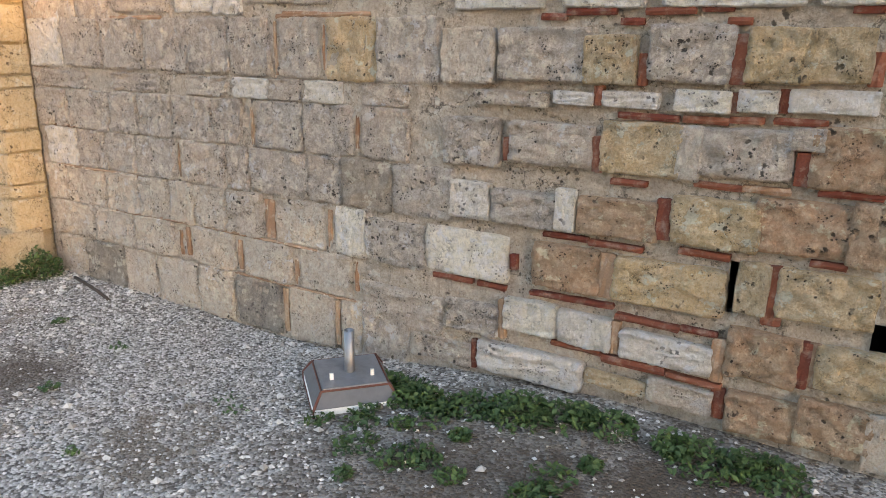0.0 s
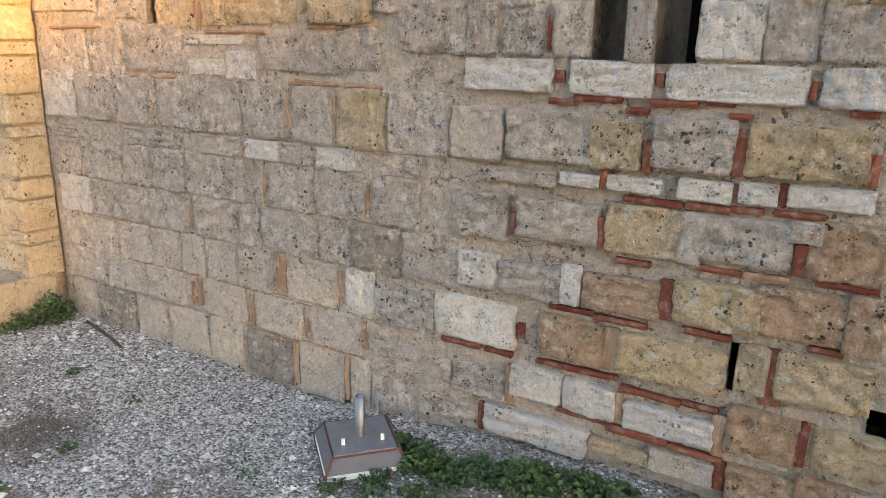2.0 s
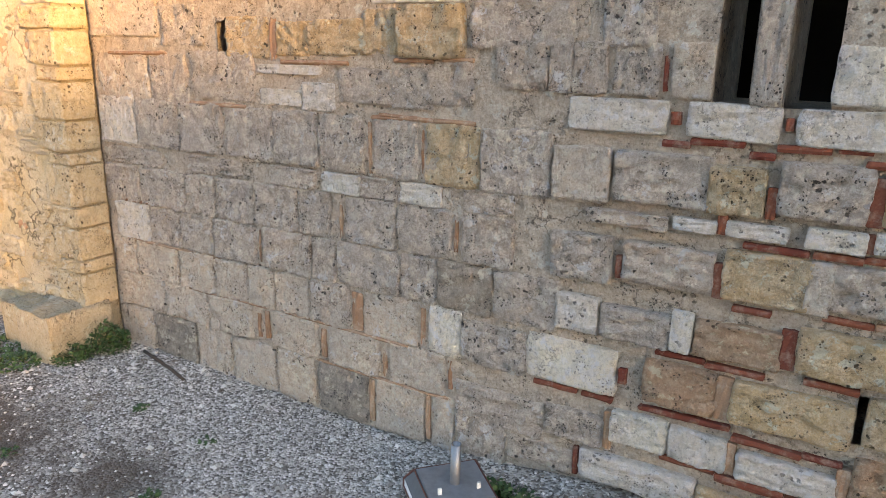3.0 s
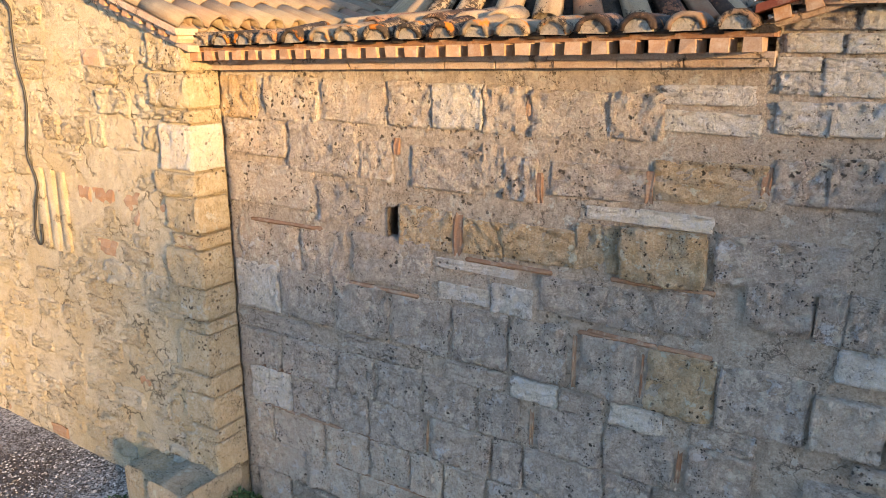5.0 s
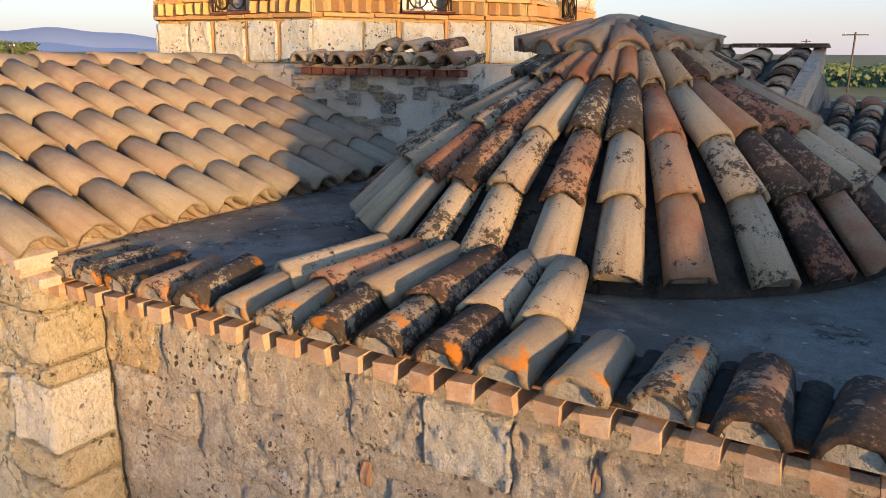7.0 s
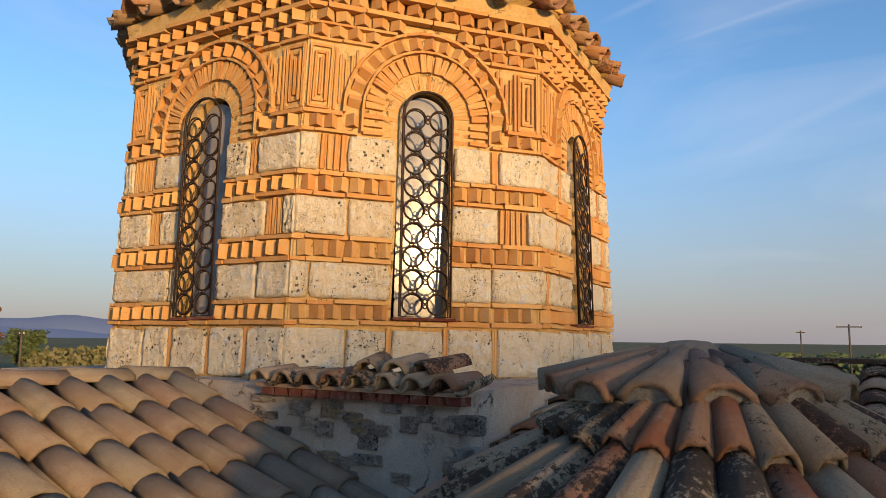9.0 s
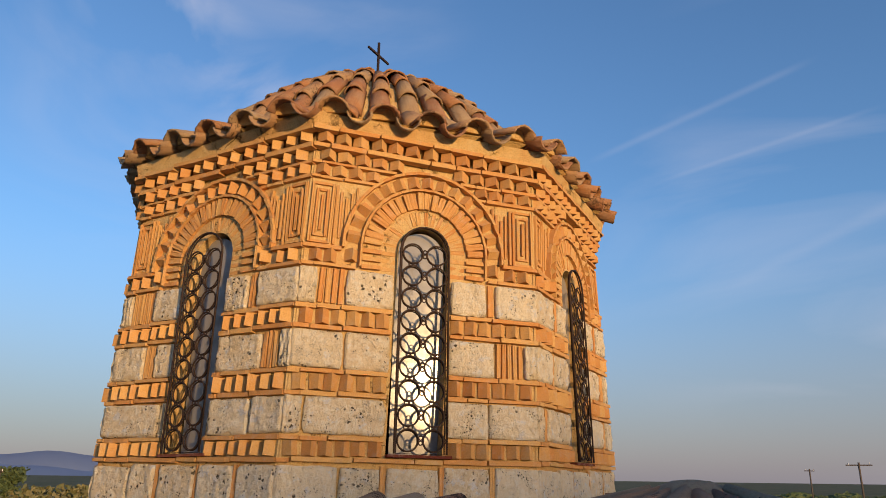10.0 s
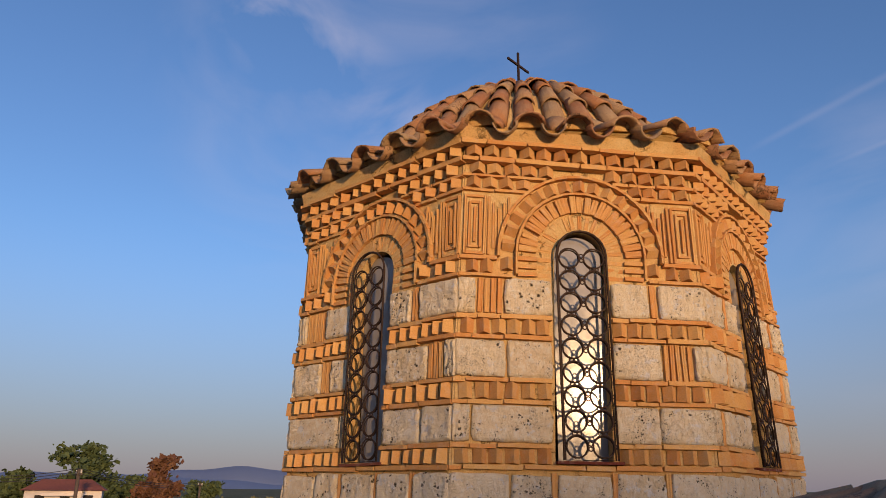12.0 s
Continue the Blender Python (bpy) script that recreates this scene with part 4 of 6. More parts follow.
# footing stones that jut out under the corner
for x0, x1, y0, z1 in ((-5.78, -5.39, 2.62, 0.37), (-6.14, -5.8, 2.7, 0.33)):
    me = mk("stone", *block_vf(77, 4, 3, 0.012, 0.5, 0.06, 0.03), RUB["k"], True)
    part("stone", me, gable, "holed footing stone", Matrix.Translation(((x0 + x1) / 2, y0, z1 / 2)) @ Matrix.Diagonal((x1 - x0, 1, z1 + 0.08, 1)))
# plastered strips round a blocked opening on the gable
for x0, x1 in ((-7.2, -7.1), (-7.05, -6.97), (-6.9, -6.83)):
    part("plaster_strip", mk("plaster_strip", *block_vf(int(-x0 * 100), 3, 6, 0.006, 0.05, 0.12, 0.03), RUBBLE_M, True), gable, "", Matrix.Translation(((x0 + x1) / 2, GY - 0.02, 2.1)) @ pose(0, 0, 0, 0, 2, 0) @ Matrix.Diagonal((x1 - x0, 1, 0.62, 1)))

# the cable on the gable
cz = [(-7.55, GY - 0.03, 3.58), (-7.17, GY - 0.03, 3.56), (-7.16, GY - 0.035, 3.4), (-7.17, GY - 0.03, 3.15), (-7.12, GY - 0.03, 2.95), (-7.16, GY - 0.03, 2.7), (-7.2, GY - 0.035, 2.5), (-7.14, GY - 0.03, 2.3), (-7.2, GY - 0.035, 2.1), (-7.23, GY - 0.04, 1.85), (-7.18, GY - 0.045, 1.82), (-7.14, GY - 0.04, 1.98)]
cable = tagged(new("cable", bpy.data.curves.new("cable", "CURVE")), "black cable hanging on the rubble gable", "cable")
cable.data.dimensions, cable.data.bevel_depth = "3D", 0.009
sp = cable.data.splines.new("BEZIER")
sp.bezier_points.add(len(cz) - 1)
for q, c in zip(sp.bezier_points, cz):
    q.co, q.handle_left_type, q.handle_right_type = c, "AUTO", "AUTO"
cable.data.materials.append(CABLE_M)


# ---- roof tiles
def tile_vf(L, r0, r1, th, seed, seg=7, arc=165, sag=0.0):
    """A tapered half-round tile: y runs uphill from its wide lower end, the crown is at +z."""
    rg = random.Random(seed)
    a0, a1 = radians(90 - arc / 2), radians(90 + arc / 2)
    v, f = [], []
    rows = 3
    for inner in (0, 1):
        for j in range(rows):
            s = j / (rows - 1)
            r = r0 + (r1 - r0) * s - inner * th
            for i in range(seg + 1):
                a = a0 + (a1 - a0) * i / seg
                q = r * (1 + rg.uniform(-0.025, 0.025))
                v.append((q * math.cos(a), L * s + (rg.uniform(-0.008, 0.008) if j == 0 else 0), q * math.sin(a) - sag * math.sin(math.pi * s)))
    n = seg + 1
    o = rows * n
    for j in range(rows - 1):
        for i in range(seg):
            f.append((j * n + i + 1, j * n + i, (j + 1) * n + i, (j + 1) * n + i + 1))
            f.append((o + j * n + i, o + j * n + i + 1, o + (j + 1) * n + i + 1, o + (j + 1) * n + i))
    for i in range(seg):
        f.append((i, i + 1, o + i + 1, o + i))
        f.append((o - n + i + 1, o - n + i, 2 * o - n + i, 2 * o - n + i + 1))
    for j in range(rows - 1):
        f.append((j * n, o + j * n, o + (j + 1) * n, (j + 1) * n))
        f.append((j * n + seg, (j + 1) * n + seg, o + (j + 1) * n + seg, o + j * n + seg))
    return v, f


def tiles_of(m, L, r0, r1, th=0.016, count=4):
    return [mk("tile", *tile_vf(L, r0, r1, th, 17 * k + int(r0 * 900)), m, True) for k in range(count)]


def set_tile(me, low, up, normal, parent, flip=False, jit=0.02, wide=1.0):
    up = Vector(up).normalized()
    nz = Vector(normal)
    nz = (nz - up * nz.dot(up)).normalized()
    nx = up.cross(nz)
    m = Matrix((nx, up, nz)).transposed().to_4x4()
    m.translation = low
    j = pose(0, 0, 0, seq.uniform(-1, 1) * jit * 40, seq.uniform(-1, 1) * jit * 60, seq.uniform(-1, 1) * jit * 60)
    return part("tile", me, parent, "", m @ j @ (pose(0, 0, 0, 0, 180, 0) if flip else Matrix()) @ Matrix.Diagonal((wide, 1, 1, 1)))


TS = tiles_of(TILE_S, 0.43, 0.092, 0.083, 0.017, 6)
def slope_slab(xa, za, xb, zb, y0, y1, th):
    """A thin sloping deck between two level lines."""
    v = [(x, y, z - d) for x, z in ((xa, za), (xb, zb)) for y in (y0, y1) for d in (0, th)]
    return v, [(0, 2, 6, 4), (1, 5, 7, 3), (0, 4, 5, 1), (2, 3, 7, 6), (0, 1, 3, 2), (4, 6, 7, 5)]


roof_s = new("roof_south", mk("roof_south", *join([slope_slab(EX + 0.03, EZ - 0.05, RX, RZ - 0.05, 2.88, 5.52, 0.03), slope_slab(2 * RX - EX - 0.03, EZ - 0.05, RX, RZ - 0.05, 2.88, 5.52, 0.03)]), CORN_M))
tagged(roof_s, "south arm roof of tan half-round clay tiles", "roof", kind="structure")
upS, nS = Vector((-math.cos(SLOPE), 0, math.sin(SLOPE))), Vector((math.sin(SLOPE), 0, math.cos(SLOPE)))
for c in range(12):
    y = 2.95 + 0.226 * c
    for k in range(5):
        low = Vector((EX + 0.05, y + seq.uniform(-0.008, 0.008), EZ - 0.035)) + upS * (0.365 * k) + nS * 0.012
        set_tile(seq.choice(TS), low, upS * 0.43 - nS * 0.010, nS, roof_s, False, 0.02, 1.08)
        if c < 11:
            low = Vector((EX + 0.02, y + 0.113, EZ - 0.005)) + upS * (0.365 * k) + nS * 0.055
            set_tile(seq.choice(TS), low, upS * 0.43 - nS * 0.012, nS, roof_s, True)
for k in range(7):
    set_tile(seq.choice(TS), (RX, 2.9 + 0.375 * k, RZ - 0.005), (0, 1, -0.03), (0, 0, 1), roof_s, False, 0.02, 1.25)
# the far slope, which nobody looks at, as one sheet of tiles
far = []
for c in range(14):
    for k in range(4):
        m = Matrix.Translation((2 * RX - EX - 0.05 + 0.43 * k * math.cos(SLOPE), 2.93 + 0.192 * c, EZ - 0.03 + 0.43 * k * math.sin(SLOPE))) @ pose(0, 0, 0, 0, -math.degrees(SLOPE), 0) @ pose(0, 0, 0, 0, 0, -90)
        tv, tf = tile_vf(0.45, 0.078, 0.062, 0.016, c + k, 5)
        far.append(([m @ Vector(q) for q in tv], tf))
tagged(part("far_tiles", mk("far_tiles", *join(far), TILE_S, True), roof_s), kind="stuff")
# raking cornice of the gable: sloping slab and dentil bricks under it
for side in (1, -1):
    pts = []
    a, b = Vector((RX + side * (EX - RX + 0.05), 0, EZ - 0.055)), Vector((RX, 0, RZ - 0.055))
    d = b - a
    n = Vector((0, 0, 1))
    quad = [a, b, b + n * 0.035, a + n * 0.035]
    v = [(q.x, 2.85, q.z) for q in quad] + [(q.x, GY + 0.05, q.z) for q in quad]
    part("verge_slab", mk("verge_slab", v, [(0, 1, 2, 3), (7, 6, 5, 4), (0, 4, 5, 1), (1, 5, 6, 2), (2, 6, 7, 3), (3, 7, 4, 0)], CORN_M), roof_s)
    for k in range(17 if side > 0 else 4):
        c = a + d * ((k + 0.5) / 17)
        me = DENTILS["m"][k % 5]
        part("brick", me, roof_s, "", Matrix.Translation((c.x, 2.875, c.z - 0.03)) @ pose(0, 0, 0, 0, side * math.degrees(SLOPE), 0) @ Matrix.Diagonal((0.055, 2.0, 0.05, 1)))
    quad = [a + Vector((0, 0, -0.095)), b + Vector((0, 0, -0.095)), b + Vector((0, 0, -0.06)), a + Vector((0, 0, -0.06))]
    v = [(q.x, GY - 0.035, q.z) for q in quad] + [(q.x, GY + 0.05, q.z) for q in quad]
    part("verge_string", mk("verge_string", v, [(0, 1, 2, 3), (7, 6, 5, 4), (0, 4, 5, 1), (1, 5, 6, 2), (2, 6, 7, 3), (3, 7, 4, 0)], CORN_M), roof_s)

# ---- eaves of the corner bay: string, dentils, slab, then tiles; it climbs a little to the right
EAVE = tagged(new("eave_cornice", mk("eave_cornice", *join([]), CORN_M)), "brick dentil cornice under the tiled eaves", "cornice", kind="structure")
rise = lambda x: 0.026 * (x + 5.4)


def sloped_bar(x0, x1, y0, y1, z0, z1):
    v = [(x, y, z + rise(x)) for x in (x0, x1) for y in (y0, y1) for z in (z0, z1)]
    return v, [(0, 4, 5, 1), (2, 3, 7, 6), (0, 2, 6, 4), (1, 5, 7, 3), (0, 1, 3, 2), (4, 6, 7, 5)]


x = -5.4
while x < -2.2:
    w = min(seq.uniform(0.25, 0.4), -2.19 - x)
    part("brick", mk("brick", *sloped_bar(x + 0.002, x + w - 0.003, 3.155 + seq.uniform(-0.004, 0.004), 3.3, 3.148, 3.182), CORN_M), EAVE)
    x += w
part("string", mk("string", *sloped_bar(-5.4, -2.19, 3.135, 3.3, 3.184, 3.208), CORN_M), EAVE)
for k in range(27):
    x = -5.36 + 0.1195 * k
    part("brick", DENTILS["m"][k % 5], EAVE, "", Matrix.Translation((x, 3.0 + seq.uniform(-0.005, 0.005), 3.234 + rise(x))) @ pose(0, 0, 0, 0, -1.5, seq.uniform(-4, 4)) @ Matrix.Diagonal((0.066, 2.6, 0.054, 1)))
part("eave_slab", mk("eave_slab", *sloped_bar(-5.45, -2.19, 3.06, 3.34, 3.262, 3.286), BRICK_N), EAVE)
bay = tagged(new("roof_bay", mk("roof_bay", *box_vf((-5.36, 3.26, 3.15), (-2.15, 5.6, 3.375)), SLAB_M)), "dark grey screed flat round the fan roof", "roof", kind="structure")
# pale flecks of lime on the screed
fl, fr = [], random.Random(31)
for k in range(150):
    cx, cy, r = fr.uniform(-5.3, -2.2), fr.uniform(3.3, 4.3), fr.uniform(0.005, 0.02)
    ring = [(cx + r * fr.uniform(0.6, 1.2) * math.cos(q * math.tau / 6), cy + r * 0.7 * fr.uniform(0.6, 1.2) * math.sin(q * math.tau / 6)) for q in range(6)]
    fl.append(([(p, q, 3.374) for p, q in ring] + [(cx, cy, 3.379)], [(i, (i + 1) % 6, 6) for i in range(6)]))
tagged(part("lime_flecks", mk("lime_flecks", *join(fl), BED_M), bay), kind="stuff")

TE, TF = tiles_of(TILE_E, 0.3, 0.078, 0.062, 0.022, 6), tiles_of(TILE_F, 0.40, 0.084, 0.064, 0.019, 6)


def bed_vf(L, r):
    """A lump of bedding mortar that fills a cover tile from below."""
    arc = [(r * math.cos(i * math.pi / 6), r * math.sin(i * math.pi / 6)) for i in range(7)]
    v = [(x, 0.012, z) for x, z in arc] + [(x * 0.85, L, z * 0.85) for x, z in arc]
    return v, [tuple(range(7))[::-1]] + [(i, i + 1, 8 + i, 7 + i) for i in range(6)] + [(0, 7, 13, 6)]


BED_DARK = mk("mortar_bed", *bed_vf(0.28, 0.06), CHANNEL_M, False)
BEDS = {r: mk("mortar_bed", *bed_vf(0.28, r), BED_M, False) for r in (0.058, 0.06)}
BEDS[0.07] = mk("mortar_bed", *bed_vf(0.06, 0.072), BED_M, False)


def bedded(tile_ob, r, wide=1.0):
    part("mortar_bed", BEDS[r], tile_ob.parent, "", tile_ob.matrix_basis.copy())


for k in range(17):
    x = -5.31 + 0.187 * k
    tilt = 0.1 if x < -4.7 or x > -3.3 else 0.2
    up, n = Vector((0, 1, tilt)), Vector((0, -tilt, 1))
    low = Vector((x, 2.985 + seq.uniform(-0.015, 0.015), 3.29 + rise(x)))
    bedded(set_tile(seq.choice(TE), low, up, n, bay, False, 0.05, 1.04 if k > 10 else 1.0), 0.06)
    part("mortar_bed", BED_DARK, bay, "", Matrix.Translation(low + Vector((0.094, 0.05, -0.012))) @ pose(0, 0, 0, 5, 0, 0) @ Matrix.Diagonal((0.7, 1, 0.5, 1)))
    if -4.4 < x < -3.35:
        set_tile(seq.choice(TF), low + Vector((0, 0.235, 0.045)), Vector((0.6 * (-3.76 - x), 1, 0.16)), n, bay, False, 0.04, 1.05)

# ---- the fan roof over the bay
AX, AY = -3.76, 4.76
PROF = [(1.16, 3.40), (0.98, 3.61), (0.752, 3.787), (0.456, 3.96), (0.27, 4.10), (0.02, 4.2)]
v, f = [], []
for r, z in PROF:
    v += [(AX + r * 0.99 * math.cos(k * math.tau / 48), AY + r * 0.99 * math.sin(k * math.tau / 48), z - 0.02) for k in range(48)]
for j in range(len(PROF) - 1):
    f += [(j * 48 + k, j * 48 + (k + 1) % 48, j * 48 + 48 + (k + 1) % 48, j * 48 + 48 + k) for k in range(48)]
fan = tagged(new("fan_roof", mk("fan_roof", v, f, CHANNEL_M, True)), "low dome roof of radiating lichen-blackened clay tiles", "roof", kind="structure")


def prof_at(s):
    """Point of the fan's profile at s metres up the slope from its rim."""
    for (r0, z0), (r1, z1) in zip(PROF, PROF[1:]):
        d = math.hypot(r1 - r0, z1 - z0)
        if s <= d:
            return r0 + (r1 - r0) * s / d, z0 + (z1 - z0) * s / d
        s -= d
    return PROF[-1]


N_RIB = 31
for k in range(N_RIB):
    a = radians(-48.2) + k * math.tau / N_RIB + seq.uniform(-0.015, 0.015)
    dv = Vector((math.cos(a), math.sin(a), 0))
    for j, s in enumerate((0.0, 0.285, 0.575, 0.91)):
        s = max(0.0, s + seq.uniform(-0.02, 0.02))
        (r0, z0), (r1, z1) = prof_at(max(0.0, s)), prof_at(s + 0.34)
        up = Vector((-(r0 - r1) * dv.x, -(r0 - r1) * dv.y, z1 - z0))
        nrm = Vector(((z1 - z0) * dv.x, (z1 - z0) * dv.y, r0 - r1)).normalized()
        low = Vector((AX, AY, z0)) + dv * r0 + nrm * (0.012 + 0.006 * (j % 2))
        bedded(set_tile(seq.choice(TF), low, up.normalized() * 0.42 - nrm * 0.018, nrm, fan, False, 0.035, (1.0, 0.96, 0.86, 0.62)[j]), 0.058)
KX, KY = -3.83, 4.83
TC = tiles_of(TILE_C, 0.36, 0.079, 0.024, 0.018, 6)
for k in range(14):
    a = radians(-65.0 + 360 / 14 * k) + seq.uniform(-0.02, 0.02)
    dv = Vector((math.cos(a), math.sin(a), 0))
    low = Vector((KX, KY, 4.112 + seq.uniform(-0.008, 0.008))) + dv * (0.43 + seq.uniform(-0.02, 0.02))
    bedded(set_tile(seq.choice(TC), low, (-dv.x, -dv.y, 0.4), (0.4 * dv.x, 0.4 * dv.y, 1), fan, False, 0.02, 1.12), 0.07)
cap_v, cap_f = [], []
for j, (r, z) in enumerate(((0.15, 4.23), (0.1, 4.264), (0.055, 4.279), (0.01, 4.283))):
    cap_v += [(KX + r * math.cos(k * math.tau / 20), KY + r * math.sin(k * math.tau / 20), z) for k in range(20)]
for j in range(3):
    cap_f += [(j * 20 + k, j * 20 + (k + 1) % 20, j * 20 + 20 + (k + 1) % 20, j * 20 + 20 + k) for k in range(20)]
part("cap", mk("cap", cap_v, cap_f, TILE_C, True), fan)

# ---- right-hand arm: gable over the slit windows
R2X, E2X, E2Z, R2Z = -0.98, -2.22, 3.46, 3.86
S2 = math.atan2(R2Z - E2Z, R2X - E2X)
g2 = new("wall_gable_east", mk("wall_gable_east", [(E2X + 0.02, 3.212, 3.16), (0.24, 3.212, 3.16), (0.24, 3.212, E2Z - 0.02), (R2X, 3.212, R2Z - 0.02), (E2X + 0.02, 3.212, E2Z - 0.02)] + [(E2X + 0.02, 3.75, 3.16), (0.24, 3.75, 3.16), (0.24, 3.75, E2Z - 0.02), (R2X, 3.75, R2Z - 0.02), (E2X + 0.02, 3.75, E2Z - 0.02)], [(0, 1, 2, 3, 4), (9, 8, 7, 6, 5), (0, 4, 9, 5), (1, 6, 7, 2), (2, 7, 8, 3), (3, 8, 9, 4), (0, 5, 6, 1)], MORTAR))
tagged(g2, "small gable of white limestone above the slit windows", "wall", kind="structure")
for z0, z1, xa in ((3.215, 3.27, -2.19), (3.285, 3.36, -2.17), (3.37, 3.45, -2.15), (3.46, 3.56, -1.85)):
    x = xa
    while x < -0.4 and z1 < E2Z + (x - E2X) * 0.32 + 0.05:
        w = seq.uniform(0.12, 0.28)
        lay(seq.choice("wwwg"), x, x + w - 0.012, z0, z1, WALL_Y, g2, seq.uniform(0.0, 0.012))
        x += w
    if x == xa:
        x = xa + 0.2
roof_r = new("roof_east_arm", mk("roof_east_arm", [(E2X - 0.05, 3.1, E2Z), (R2X, 3.1, R2Z), (0.3, 3.1, E2Z), (E2X - 0.05, 5.3, E2Z), (R2X, 5.3, R2Z), (0.3, 5.3, E2Z)], [(0, 3, 4, 1), (1, 4, 5, 2), (0, 1, 2), (3, 5, 4)], CORN_M))
tagged(roof_r, "tiled gable roof with brick dentil verge", "roof", kind="structure")
upR, nR = Vector((math.cos(S2), 0, math.sin(S2))), Vector((-math.sin(S2), 0, math.cos(S2)))
for c in range(11):
    y = 3.1 + 0.2 * c
    for k in range(4):
        set_tile(seq.choice(TF), Vector((E2X - 0.06, y, E2Z)) + upR * (0.36 * k) + nR * 0.012, upR * 0.43 - nR * 0.016, nR, roof_r)
for k in range(6):
    set_tile(seq.choice(TF), (R2X, 3.05 + 0.375 * k, R2Z + 0.03), (0, 1, -0.03), (0, 0, 1), roof_r, False, 0.02, 1.2)
for lo, hi, y0, m in ((-0.03, 0.0, 3.02, BRICK), (-0.1, -0.06, 3.13, CORN_M)):
    v = []
    for x, z in ((E2X - 0.04, E2Z), (R2X, R2Z + 0.012)):
        v += [(x, y, z + h) for y in (y0, 3.3) for h in (lo, hi)]
    part("verge_slab", mk("verge_slab", v, [(0, 4, 5, 1), (2, 3, 7, 6), (0, 2, 6, 4), (1, 5, 7, 3), (0, 1, 3, 2), (4, 6, 7, 5)], m), roof_r)
for k in range(12):
    c = Vector((E2X, 3.06, E2Z - 0.045)) + upR * (0.05 + 0.108 * k)
    part("brick", DENTILS["m"][k % 5], roof_r, "", Matrix.Translation(c) @ pose(0, 0, 0, 0, -math.degrees(S2), 0) @ Matrix.Diagonal((0.055, 2.0, 0.045, 1)))

# ---- the dome's square base, its cornice and the roofs beside it
S = 1.67
A = S * 1.20711
CX, CY = -7.115, 5.6 + A
base = tagged(new("drum_base", mk("drum_base", *box_vf((CX - 2.06, 5.5, 3.2), (CX + 2.06, CY + 2.06, 4.022)), mortar_mat("base_plaster", (0.5, 0.42, 0.33), (0.6, 0.52, 0.42), 0.02))), "square plastered base under the octagonal drum", "wall", kind="structure")
for k in range(13):
    x = -6.25 + 0.1 * k
    part("brick", DENTILS["b"][k % 5], base, "", Matrix.Translation((x, 5.44, 3.985)) @ pose(0, 0, 0, 0, 0, seq.uniform(-5, 5)) @ Matrix.Diagonal((0.085, 1.6, 0.04, 1)))
part("slab", mk("slab", *box_vf((-6.34, 5.43, 4.008), (-5.0, 5.498, 4.028)), BRICK_L), base)
TB = tiles_of(TILE_F, 0.27, 0.076, 0.066, 0.018, 5)
for k in range(8):
    x = -6.27 + 0.17 * k
    set_tile(seq.choice(TB), (x, 5.38, 4.035), (0.05, 1, 0.12), (0, -0.12, 1), base, False, 0.09)
    set_tile(seq.choice(TB), (x + 0.085, 5.4, 4.09), (0, 1, 0.08), (0, -0.08, 1), base, True, 0.05, 0.8)
    if k in (4, 5, 6):
        set_tile(seq.choice(TB), (x + 0.02, 5.44, 4.1), (0.25 * (k - 5), 1, 0.1), (0, -0.1, 1), base, False, 0.12)
# rubble and mortar where the south roof meets the base
rb = random.Random(14)
for k in range(46):
    me = BLOCKS[rb.choice("gdlo")][k % 8]
    part("stone", me, base, "", Matrix.Translation((rb.uniform(-6.4, -5.0), 5.485, rb.uniform(3.42, 3.95))) @ Matrix.Diagonal((rb.uniform(0.08, 0.2), 1, rb.uniform(0.04, 0.09), 1)))

RG = 4.1
sl = (RG - 3.62) / (CY - 5.6)
upN, nN = Vector((0, 1, sl)).normalized(), Vector((0, -sl, 1)).normalized()
roof_e = new("roof_nave", mk("roof_nave", [(-5.05, 5.6, 3.62), (-3.26, 5.6, 3.62), (-3.26, CY, RG - 0.03), (-5.05, CY, RG - 0.03), (-3.26, 2 * CY - 5.6, 3.62), (-5.05, 2 * CY - 5.6, 3.62), (-5.05, 5.6, 3.1), (-3.26, 5.6, 3.1), (-3.26, 2 * CY - 5.6, 3.1), (-5.05, 2 * CY - 5.6, 3.1)], [(0, 1, 2, 3), (3, 2, 4, 5), (1, 7, 8, 4, 2), (0, 6, 7, 1), (4, 8, 9, 5)], SLAB_M))
tagged(roof_e, "tiled nave roof of dark old clay tiles with a bare mortar verge", "roof", kind="structure")
for c in range(7):
    for k in range(8):
        set_tile(seq.choice(TF), Vector((-4.98 + 0.265 * c, 5.57, 3.62)) + upN * (0.25 * k) + nN * 0.015, upN * 0.4 - nN * 0.03, nN, roof_e, False, 0.04, 1.3)
part("verge", mk("verge", [(-3.3, 5.6, 3.70), (-3.22, 5.6, 3.70), (-3.22, CY, RG + 0.06), (-3.3, CY, RG + 0.06), (-3.3, 5.6, 3.5), (-3.22, 5.6, 3.5), (-3.22, CY, RG - 0.12), (-3.3, CY, RG - 0.12)], [(0, 1, 2, 3), (4, 7, 6, 5), (0, 4, 5, 1), (1, 5, 6, 2), (2, 6, 7, 3), (3, 7, 4, 0)], BED_M), roof_e)
